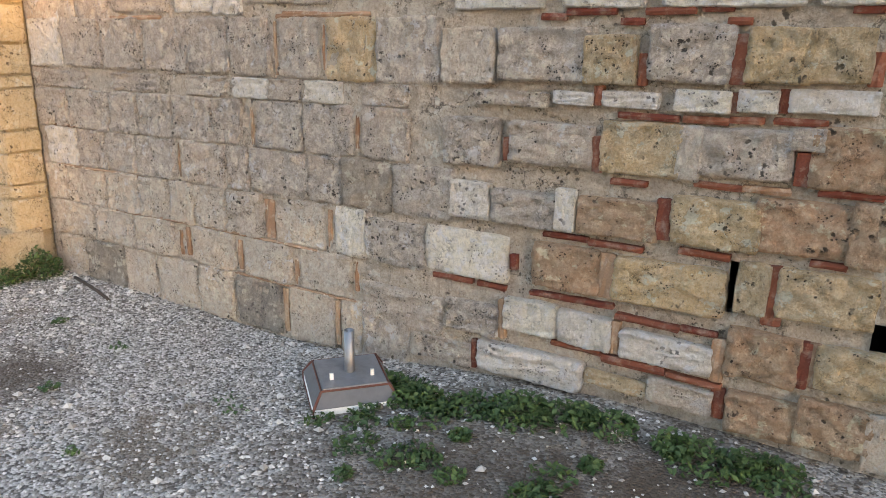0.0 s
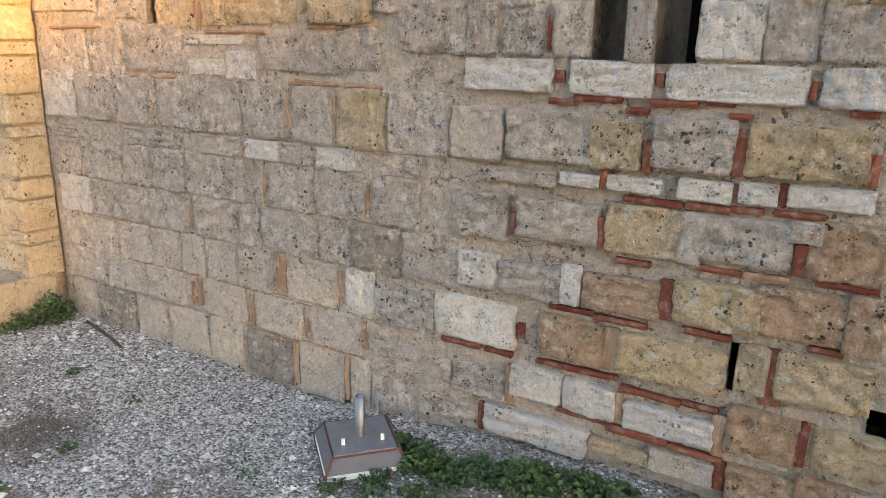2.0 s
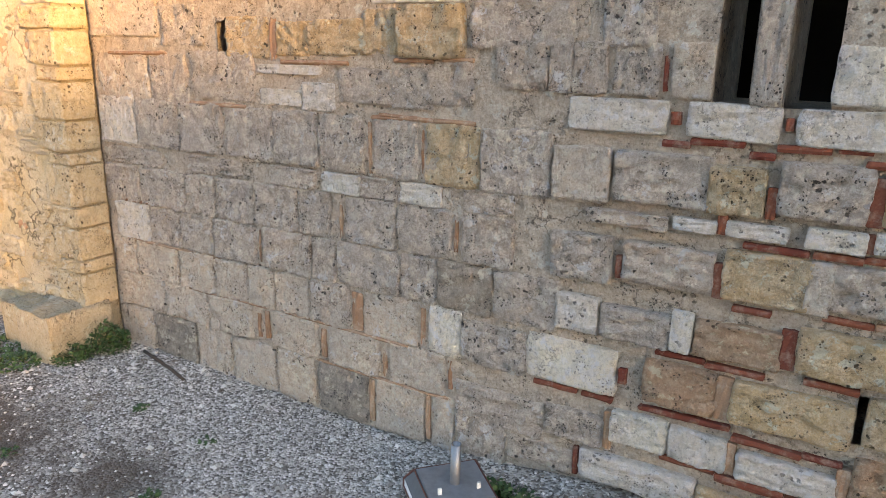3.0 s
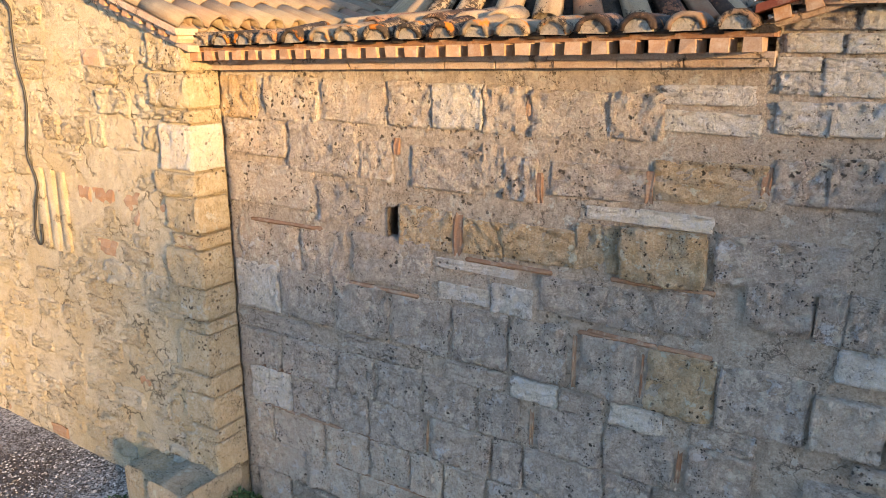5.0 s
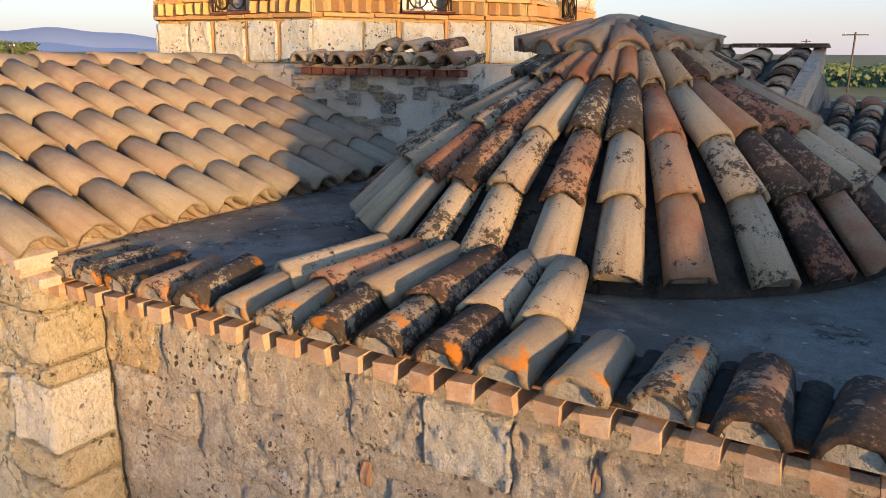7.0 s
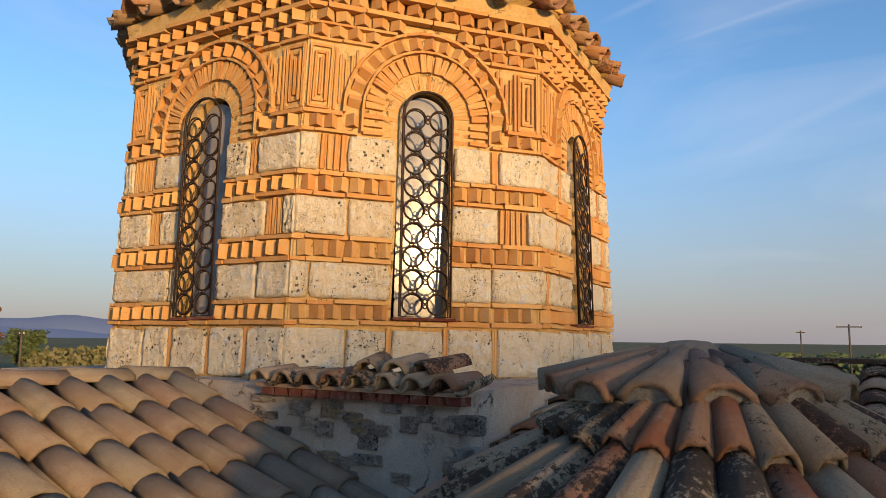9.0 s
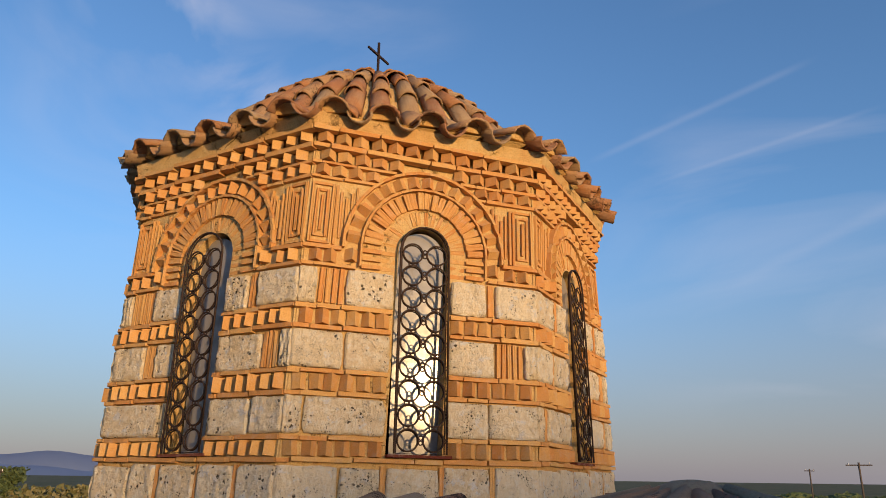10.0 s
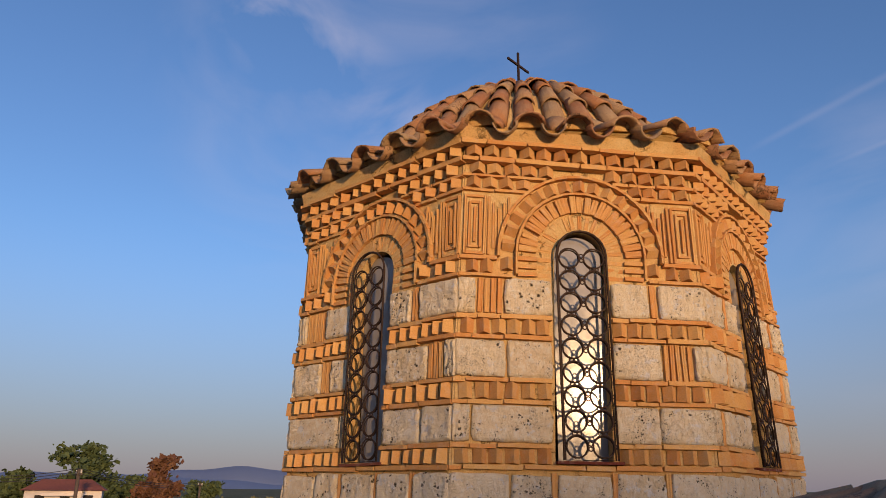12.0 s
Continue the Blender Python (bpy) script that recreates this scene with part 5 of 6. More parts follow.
for x0, x1 in ((-5.05, -4.42), (-4.41, -3.86), (-3.85, -3.2)):
    part("ridge_slab", mk("ridge_slab", *block_vf(int(-x0 * 50), 5, 1, 0.004, 0.24, 0.03, 0.02), TILE_F), roof_e, "", Matrix.Translation(((x0 + x1) / 2, CY - 0.14, RG + 0.075 + seq.uniform(-0.01, 0.006))) @ Matrix.Diagonal((x1 - x0, 1, 0.03, 1)))
low_roof = new("roof_low", mk("roof_low", *join([box_vf((-3.255, 5.6, 3.0), (-1.0, 8.7, 3.365)), ([(-3.25, 6.95, 3.36), (-1.0, 6.95, 3.36), (-1.0, 8.4, 3.68), (-3.25, 8.4, 3.68)], [(0, 1, 2, 3)])]), SLAB_M))
tagged(low_roof, "low side roof of old mossy clay tiles behind a dark screed flat", "roof", kind="structure")
part("parapet", mk("parapet", *box_vf((-3.2, 8.4, 3.3), (-1.0, 8.66, 3.74)), BED_M), low_roof)
for c in range(10):
    for k in range(9):
        set_tile(seq.choice(TB), (-3.08 + 0.19 * c, 6.9 + 0.165 * k, 3.385 + 0.037 * k), (0, 1, 0.16), (0, -0.2, 1), low_roof, False, 0.08, 1.15)

# ---- the octagonal drum: sides lean in a little, its corners are not quite true
S, ROT, TAPER = 1.68, 3.485, 0.0131
A = 2.03
DX, DY, Z0, Z1 = -7.405, 7.795, 4.36, 6.19
# each corner's drift along the wall at the foot and at the cornice, and its rise there
DRIFT = {0: (-0.023, 0.026, -0.025), 1: (-0.05, 0.025, 0.047), 2: (-0.036, 0.041, 0.0), 3: (-0.004, 0.016, -0.026)}
drum = tagged(new("dome_drum", None), "octagonal brick and limestone drum with arched windows", "drum")
drum.location = (DX, DY, 4.02)
to_drum = Matrix.Translation((-DX, -DY, -4.02))
WS, WZ, WH = 0.183, 4.395, 5.755
TOP = 6.54


def drum_corner(c, z):
    a = radians(-112.5 + 45 * c + ROT)
    r = A * (1 - TAPER * (z - Z0)) / math.cos(math.pi / 8)
    low, high, lift = DRIFT.get(c % 8, (0.0, 0.0, 0.0))
    q = (z - Z0) / (Z1 - Z0)
    t = low + (high - low) * q
    return Vector((DX + r * math.cos(a) - t * math.sin(a), DY + r * math.sin(a) + t * math.cos(a), z + lift * max(0.0, q)))


def side_frame(k, x, z, true=False):
    """World frame at x along side k and height z: x along the wall, y inwards, z up the wall."""
    p, q = drum_corner(k, z), drum_corner(k + 1, z)
    up = ((drum_corner(k, z + 0.1) - p) * (0.5 - x / S) + (drum_corner(k + 1, z + 0.1) - q) * (0.5 + x / S)) * 10
    along = (q - p) / S
    inward = up.cross(along).normalized()
    if true:
        along = along.normalized()
        up = along.cross(inward)
    m = Matrix((along, inward, up)).transposed().to_4x4()
    m.translation = p + (q - p) * (0.5 + x / S)
    return m


def face_core():
    """One side of the drum with its arched opening and reveal."""
    h = S / 2 + 0.004
    arc = [(-WS * math.cos(i * math.pi / 14), WH + WS * math.sin(i * math.pi / 14)) for i in range(15)]
    outline = [(-WS, WZ)] + arc + [(WS, WZ)]
    ch = []
    q = lambda pts, y=0.014: ch.append(([(x, y, z) for x, z in pts], [tuple(range(len(pts)))]))
    q([(-h, 4.0), (h, 4.0), (h, WZ), (-h, WZ)])
    q([(-h, WZ), (-WS, WZ), (-WS, WH), (-h, WH)])
    q([(WS, WZ), (h, WZ), (h, WH), (WS, WH)])
    for (x0, z0), (x1, z1) in zip(arc, arc[1:]):
        q([(x0, z0), (x1, z1), (x1 * h / WS, TOP), (x0 * h / WS, TOP)])
    q([(-h, WH), (-WS, WH), (-h, TOP)])
    q([(WS, WH), (h, WH), (h, TOP)])
    n = len(outline)
    ch.append(([(x, 0.014, z) for x, z in outline] + [(x * 0.97, 0.3, z) for x, z in outline], [((i + 1) % n, i, n + i, n + (i + 1) % n) for i in range(n)]))
    return join(ch)


D_STONE = [mk("stone", *hewn_vf(19 * k + 400, 20, 12, 0.012, 0.04, 0.05), DRUM_S, True) for k in range(9)]
D_BAR = [mk("brick", *hewn_vf(23 * k + 700, 5, 1, 0.005, 0.07, 0.03), DRUM_B) for k in range(6)]
TOOTH = [mk("brick", [(-0.62 + e, 0.02, -0.5), (e, -0.075, -0.5 + e), (0.62 + e, 0.02, -0.5), (-0.6, 0.02, 0.5), (e * 1.5, -0.07, 0.5 - e), (0.6, 0.02, 0.5 + e)], [(0, 1, 4, 3), (1, 2, 5, 4), (3, 4, 5), (2, 1, 0)], DRUM_B) for e in (0.0, 0.06, -0.05, 0.03)]
dr = random.Random(23)
# joints of the stone courses: (from, to, kind) on each side, s stone, t upright bricks
COURSES = {
    0: (((-0.84, -0.26, "s"), (-0.24, -0.2, "s"), (0.2, 0.56, "s"), (0.57, 0.845, "s")),
        ((-0.845, -0.515, "s"), (-0.51, -0.41, "t"), (-0.405, -0.2, "s"), (0.2, 0.595, "s"), (0.6, 0.745, "t"), (0.75, 0.845, "s")),
        ((-0.845, -0.75, "s"), (-0.745, -0.51, "t"), (-0.505, -0.2, "s"), (0.2, 0.41, "s"), (0.418, 0.482, "t"), (0.49, 0.845, "s"))),
    1: (((-0.845, -0.725, "s"), (-0.718, -0.2, "s"), (0.2, 0.487, "s"), (0.493, 0.845, "s")),
        ((-0.845, -0.51, "s"), (-0.5, -0.2, "s"), (0.2, 0.53, "s"), (0.538, 0.738, "t"), (0.745, 0.845, "s")),
        ((-0.845, -0.718, "s"), (-0.712, -0.535, "t"), (-0.53, -0.2, "s"), (0.2, 0.462, "s"), (0.468, 0.525, "t"), (0.53, 0.845, "s"))),
    2: (((-0.845, -0.74, "s"), (-0.735, -0.66, "t"), (-0.65, -0.2, "s"), (0.2, 0.6, "s"), (0.61, 0.69, "t"), (0.7, 0.845, "s")),
        ((-0.845, -0.55, "s"), (-0.54, -0.5, "t"), (-0.49, -0.2, "s"), (0.2, 0.6, "s"), (0.61, 0.74, "t"), (0.75, 0.845, "s")),
        ((-0.845, -0.48, "s"), (-0.47, -0.4, "t"), (-0.39, -0.2, "s"), (0.2, 0.5, "s"), (0.51, 0.6, "t"), (0.61, 0.845, "s"))),
}


def face_pieces(k):
    """Every stone and brick of side k: (name, mesh, matrix) in the side's plane, with the place that it hangs from."""
    out, h = [], S / 2

    def put(name, me, x, z, m):
        out.append((name, me, side_frame(k, x, z) @ m))

    def place(me, x0, x1, z0, z1, y=0.0, turn=0.0, d=1.0):
        put("stone" if me in D_STONE else "brick", me, (x0 + x1) / 2, (z0 + z1) / 2, Matrix.Translation((0, y, 0)) @ pose(0, 0, 0, 0, turn, 0) @ Matrix.Diagonal((x1 - x0, d, z1 - z0, 1)))

    def string(z0, z1, gap, y, pieces=3):
        e = h - y * 0.414 - 0.004
        for a, b in ([(-e, -gap), (gap, e)] if gap else [(-e, 0.0), (0.0, e)]):
            cuts = [a] + sorted(a + (b - a) * (i + dr.uniform(0.3, 0.7)) / pieces for i in range(pieces - 1)) + [b]
            for p, q in zip(cuts, cuts[1:]):
                place(dr.choice(D_BAR), p + 0.002, q - 0.002, z0 + dr.uniform(-0.004, 0.003), z1 + dr.uniform(-0.003, 0.004), y + dr.uniform(-0.006, 0.004), dr.uniform(-0.5, 0.5))

    def teeth(z0, z1, gap, step, y=0.0, deep=1.0, skip=None):
        e = h - y * 0.414
        n = int(2 * e / step)
        for i in range(n):
            x = -e + step * (i + 0.5) + (2 * e - n * step) / 2
            if abs(x) > gap + 0.02 and not (skip and skip(x)):
                put("brick", dr.choice(TOOTH), x, (z0 + z1) / 2, Matrix.Translation((dr.uniform(-0.006, 0.006), y, 0)) @ pose(0, 0, 0, 0, dr.uniform(-3, 3), dr.uniform(-6, 6)) @ Matrix.Diagonal((step * 0.7, deep * dr.uniform(0.45, 0.75), (z1 - z0) * dr.uniform(0.9, 1.0), 1)))

    # bottom course
    for a, b in ((-h, -0.47), (-0.455, -0.21), (-0.165, 0.165), (0.2, 0.5), (0.54, h)):
        place(dr.choice(D_STONE), a, b, 4.03, 4.345 - dr.uniform(0, 0.02), -0.016)
    for x in (-0.19, 0.185, 0.52):
        place(dr.choice(D_BAR), x - 0.017, x + 0.017, 4.04, 4.34, -0.012)
    string(4.358, 4.384, 0, -0.036)
    G = 0.2
    for z0, z1 in ((4.392, 4.484), (4.782, 4.884), (5.195, 5.292)):
        if z0 > 4.5:
            string(z0 - 0.03, z0 - 0.005, G, -0.03)
        teeth(z0, z1, G, 0.102, -0.004)
        string(z1 + 0.004, z1 + 0.028, G, -0.034)
    for (z0, z1), row in zip(((4.517, 4.748), (4.917, 5.16), (5.328, 5.57)), COURSES[k % 3 if k > 2 else k]):
        for a, b, kind in row:
            if kind == "s":
                place(dr.choice(D_STONE), a + 0.004, b - 0.004, z0 + dr.uniform(0, 0.008), z1 - dr.uniform(0, 0.008), -0.016 + dr.uniform(-0.006, 0.004))
            else:
                n = max(1, round((b - a) / 0.042))
                for i in range(n):
                    c = a + (b - a) * (i + 0.5) / n
                    w = (b - a) / n * 0.36
                    place(dr.choice(D_BAR), c - w, c + w, z0 + dr.uniform(0.0, 0.012), z1 - dr.uniform(0.0, 0.012), -0.012 + dr.uniform(-0.004, 0.004), dr.uniform(-1, 1))
    string(5.578, 5.598, 0.47, -0.028, 2)
    teeth(5.606, 5.69, 0.58, 0.1, -0.002)
    string(5.698, 5.722, 0.58, -0.03, 1)
    # nested upright bricks in the spandrels
    for sgn in (-1, 1):
        for grp, c in ((0, 0.575), (1, 0.745)):
            c *= sgn
            for i, (dx, cutz) in enumerate(((-0.07, 0.0), (-0.037, 0.045), (0.0, 0.085), (0.037, 0.045), (0.07, 0.0))):
                x, lo, hi = c + dx, 5.735 + cutz, 6.155 - cutz
                if math.hypot(x, hi - WH) < 0.6:
                    hi = WH + math.sqrt(max(0.0, 0.42 - x * x)) - 0.04 if abs(x) < 0.5 else hi
                r = 0.585
                if abs(x) < r:
                    lo = max(lo, WH + math.sqrt(r * r - x * x))
                if hi - lo > 0.06:
                    place(dr.choice(D_BAR), x - 0.0095, x + 0.0095, lo, hi, -0.012 + dr.uniform(-0.004, 0.004), dr.uniform(-0.8, 0.8))
            if grp:
                for zz, half in ((6.15, 0.07), (5.742, 0.07), (6.105, 0.036), (5.787, 0.036)):
                    place(dr.choice(D_BAR), c - half, c + half, zz - 0.009, zz + 0.009, -0.010)
    # two rings of arch bricks with their jambs, the second further out, a thin rim, a hood of teeth and its rim
    for r0, r1, n, y in ((0.193, 0.3, 15, 0.004), (0.306, 0.44, 23, -0.02)):
        for i in range(n):
            a, c = math.pi * (i + 0.5) / n + dr.uniform(-0.02, 0.02), (r0 + r1) / 2
            put("brick", dr.choice(D_BAR), c * math.cos(a), WH + c * math.sin(a), Matrix.Translation((0, y + dr.uniform(-0.004, 0.004), 0)) @ pose(0, 0, 0, 0, 90 - math.degrees(a) + dr.uniform(-2, 2), 0) @ Matrix.Diagonal((0.03 * c / 0.25, 1, (r1 - r0) * dr.uniform(0.85, 1.0), 1)))
        for sgn in (-1, 1):
            for i in range(3):
                x0, x1 = sorted((sgn * r0, sgn * r1))
                place(dr.choice(D_BAR), x0, x1, 5.59 + 0.055 * i, 5.618 + 0.055 * i, y, dr.uniform(-2, 2))
    for r, n, y, th in ((0.45, 17, -0.036, 0.016), (0.575, 20, -0.04, 0.02)):
        for i in range(n):
            a = math.pi * (i + 0.5) / n
            put("brick", D_BAR[i % 6], r * math.cos(a), WH + r * math.sin(a), Matrix.Translation((0, y, 0)) @ pose(0, 0, 0, 0, 90 - math.degrees(a), 0) @ Matrix.Diagonal((math.pi * r / n * 1.04, 1, th, 1)))
        for sgn in (-1, 1):
            place(dr.choice(D_BAR), sgn * r - th / 2, sgn * r + th / 2, 5.6 if r < 0.5 else 5.72, WH, y)
    for i in range(15):
        a = math.pi * (i + 0.5) / 15
        put("brick", dr.choice(TOOTH), 0.512 * math.cos(a), WH + 0.512 * math.sin(a), Matrix.Translation((0, 0.0, 0)) @ pose(0, 0, 0, 0, 90 - math.degrees(a), 0) @ Matrix.Diagonal((0.07, 0.5, 0.08, 1)))
    for sgn in (-1, 1):
        put("brick", TOOTH[0], sgn * 0.512, 5.67, Matrix.Diagonal((0.075, 0.7, 0.08, 1)))
    # cornice: three rows of teeth, each further out than the one below
    string(6.188, 6.208, 0.34, -0.02)
    teeth(6.213, 6.285, -0.1, 0.118, -0.006, 1.0, lambda x: abs(x) < 0.36)
    string(6.288, 6.308, 0.24, -0.034)
    teeth(6.313, 6.388, -0.1, 0.124, -0.018, 1.05, lambda x: abs(x) < 0.2)
    string(6.392, 6.424, 0, -0.062)
    teeth(6.43, 6.505, -0.1, 0.13, -0.04, 1.15)
    string(6.508, 6.534, 0, -0.105)
    return out


core_v, core_f = face_core()
for k in range(8):
    wall = part("drum_wall", mk("drum_wall", [to_drum @ (side_frame(k, x, z) @ Vector((0, y, 0))) for x, y, z in core_v], core_f, DRUM_M), drum)
    pieces = face_pieces(k)
    if k < 3:
        for name, me, m4 in pieces:
            part(name, me, wall, "", to_drum @ m4)
    else:
        for kind, mat in (("stone", DRUM_S), ("brick", DRUM_B)):
            got = [([to_drum @ (m4 @ q.co) for q in me.vertices], [tuple(p.vertices) for p in me.polygons]) for name, me, m4 in pieces if name == kind]
            tagged(part(kind + "work", mk(kind + "work", *join(got), mat), wall), kind="stuff")
# solid core, painted near-black in place of an unlit interior
part("core", mk("core", *prism_vf([((A - 0.34) / math.cos(math.pi / 8) * math.cos(math.pi / 8 + k * math.pi / 4 + radians(ROT)), (A - 0.34) / math.cos(math.pi / 8) * math.sin(math.pi / 8 + k * math.pi / 4 + radians(ROT))) for k in range(8)], 0.0, 2.55), DARK), drum, "black core painted as the unlit interior")


def pane_mat():
    m, t, p = nodes_of("dusty_pane")
    vec, _ = place_vec(t, False)
    n = noise_of(t, vec, 5.0, 5)
    t.links.new(mixc(t, n, (0.2, 0.19, 0.18), (0.32, 0.3, 0.28)), p.inputs["Base Color"])
    r = noise_of(t, vec, 9.0, 6, 0.7)
    rr = nd(t, "ShaderNodeMapRange")
    for key, val in (("From Min", 0.35), ("From Max", 0.7), ("To Min", 0.09), ("To Max", 0.2)):
        rr.inputs[key].default_value = val
    t.links.new(r, rr.inputs["Value"])
    t.links.new(rr.outputs["Result"], p.inputs["Roughness"])
    p.inputs["IOR"].default_value = 1.5
    return m


def arched_window():
    w = tagged(new("window_1", None), "tall arched window with a wrought-iron grille of rings", "window", "drum windows", "structure")
    arc = [(-(WS - 0.012) * math.cos(i * math.pi / 12), WH + (WS - 0.012) * math.sin(i * math.pi / 12)) for i in range(13)]
    edge = [(-WS + 0.012, WZ + 0.012)] + arc + [(WS - 0.012, WZ + 0.012)]
    part("pane", mk("pane", [(x, 0.1 - (z - 5.1) * 0.0266, z) for x, z in edge], [tuple(range(len(edge)))], PANE), w, "dusty glass pane")
    part("frame", mk("frame", *join([sweep_vf([(x, -0.05, z) for x, z in edge], 0.008, 6, True), sweep_vf([(x * 0.93, -0.035, z) for x, z in edge], 0.005, 5, True)]), IRON, True), w, "wrought-iron bar frame")
    ring = lambda cx, cz, r, b, y=-0.045: sweep_vf([(cx + r * math.cos(q * math.tau / 18), y, cz + r * math.sin(q * math.tau / 18)) for q in range(18)], b, 5, True)
    for j in range(9):
        z = WZ + 0.095 + 0.155 * j
        row = []
        for x in (-0.084, 0.084):
            row += [ring(x, z, 0.069, 0.006), ring(x, z - 0.004, 0.066, 0.005, -0.03)]
            if j < 8:
                for d in (-0.016, 0.016):
                    row.append(ring(x + d, z + 0.078, 0.013, 0.0045))
        row += [ring(0.0, z + 0.016, 0.013, 0.0045), ring(0.0, z - 0.016, 0.013, 0.0045)]
        for x in (-0.16, 0.16):
            row.append(ring(x, z, 0.011, 0.0045))
        part("ring_row", mk("ring_row", *join(row), IRON, True), w, "rings of wrought iron")
    part("sill", mk("sill", *box_vf((-0.21, -0.045, WZ - 0.012), (0.21, 0.2, WZ + 0.006)), BRICK), w, "red brick sill")
    return w


PANE = pane_mat()
win = arched_window()
frames = [side_frame(k, 0.01, 5.1, True) @ Matrix.Translation((0, 0, -5.1)) for k in range(8)]
for k in range(1, 8):
    copy_thing(win, frames[k])
win.matrix_basis = frames[0]

# ---- the dome's roof
# a flat skirt over the cornice, then the round cap
DR, DZ, DH, DN = 1.58, 6.875, 1.25, 1.5
DPROF = [(2.12, 6.685), (1.85, 6.775)] + [(max(0.02, DR * (1 - (i / 12) ** DN) ** (1 / DN)), DZ + DH * i / 12) for i in range(13)]


def octed(r, a):
    """Radius towards a: eight-sided at the eaves, round near the top."""
    return r * (1 + (1 / math.cos((a - radians(ROT) + math.pi / 8) % (math.pi / 4) - math.pi / 8) - 1) * min(1.0, max(0.0, (r - 1.0) / 0.9)))


v, f = [], []
for r, z in DPROF:
    for k in range(48):
        a = (k + 0.5) * math.tau / 48 + radians(ROT)
        v.append((DX + octed(r, a) * 0.985 * math.cos(a), DY + octed(r, a) * 0.985 * math.sin(a), z - 0.01))
for j in range(len(DPROF) - 1):
    f += [(j * 48 + k, j * 48 + (k + 1) % 48, j * 48 + 48 + (k + 1) % 48, j * 48 + 48 + k) for k in range(48)]
f.append(tuple(range(48))[::-1])
ring = [[drum_corner(c, 6.53) + Vector((math.cos(q), math.sin(q), 0)) * o + Vector((0, 0, dz)) for c in range(8) for q in [radians(-112.5 + 45 * c + ROT)]] for o, dz in ((0.085, 0.006), (0.11, 0.1), (0.0, 0.1), (0.0, 0.006))]
fillet = mk("mortar_fillet", [p for row in ring for p in row], [(j * 8 + k, j * 8 + (k + 1) % 8, (j + 1) % 4 * 8 + (k + 1) % 8, (j + 1) % 4 * 8 + k) for j in range(4) for k in range(8)], DRUM_M)
dome = tagged(new("dome_roof", mk("dome_roof", v, f, DRUM_M, True)), "tiled dome roof with a scalloped tile edge", "roof", kind="structure")
part("mortar_fillet", fillet, dome, "sloping mortar under the eaves tiles")
bv, bf = bed_vf(0.3, 0.085)
D_BED = mk("mortar_bed", [(x, y + 0.09, z) for x, y, z in bv], bf, DRUM_M)
TD, TDP = tiles_of(TILE_D, 0.44, 0.1, 0.08, 0.016, 7), tiles_of(TILE_D, 0.4, 0.1, 0.095, 0.014, 4)
DS = [0.0]
for (r0, z0), (r1, z1) in zip(DPROF, DPROF[1:]):
    DS.append(DS[-1] + math.hypot(r1 - r0, z1 - z0))


def dome_at(s, a):
    """Place on the dome s metres up the slope from its rim, and the radius there."""
    s = min(max(s, 0.0), DS[-1])
    j = max(i for i in range(len(DS) - 1) if DS[i] <= s)
    q = (s - DS[j]) / (DS[j + 1] - DS[j])
    r, z = DPROF[j][0] + (DPROF[j + 1][0] - DPROF[j][0]) * q, DPROF[j][1] + (DPROF[j + 1][1] - DPROF[j][1]) * q
    r = octed(r, a)
    return Vector((DX + r * math.cos(a), DY + r * math.sin(a), z)), r


def dome_axes(s, a, L):
    p0, r0 = dome_at(s, a)
    p1, _ = dome_at(s + L, a)
    up = (p1 - p0).normalized()
    out_dir = Vector((math.cos(a), math.sin(a), 0))
    return p0, r0, up, (out_dir * up.z - Vector((0, 0, 1)) * up.dot(out_dir)).normalized()


N_DOME = 40
for k in range(N_DOME):
    a = (k + 0.5) * math.tau / N_DOME + radians(ROT + 22.5)
    for j in range(8):
        s = 0.33 * j
        p0, r0, up, nrm = dome_axes(s, a, 0.42)
        if r0 < 1.15 and k % 2 or r0 < 0.5 and k % 4 or s > DS[-1] - 0.3:
            continue
        gap = r0 * math.tau / (N_DOME if r0 >= 1.15 else N_DOME / 2 if r0 >= 0.5 else N_DOME / 4)
        wide = min(1.15, max(0.5, gap / 0.25))
        tile_ob = set_tile(seq.choice(TD), p0 + nrm * 0.0 - up * (0.06 if j == 0 else 0.0), up - nrm * (0.03 if j else 0.0), nrm, dome, False, 0.035, wide)
        if j == 0:
            part("mortar_bed", D_BED, dome, "", tile_ob.matrix_basis.copy())
    # under-tiles hang between the covers at the eaves, their edges meeting the covers' edges
    p0, r0, up, nrm = dome_axes(0.0, a + math.pi / N_DOME, 0.42)
    set_tile(seq.choice(TDP), p0 + nrm * 0.03 - up * 0.066, up, nrm, dome, True, 0.012, 0.93)
cross = tagged(new("roof_cross", mk("roof_cross", *join([box_vf((-0.011, -0.01, -0.1), (0.011, 0.01, 0.5)), box_vf((-0.19, -0.009, 0.335), (0.19, 0.009, 0.357)), box_vf((-0.04, -0.04, -0.1), (0.04, 0.04, 0.0))]), IRON)), "plain dark iron cross on the dome's top", "cross")
cross.matrix_basis = pose(DX, DY, 8.2, 0, 0, 93.0)

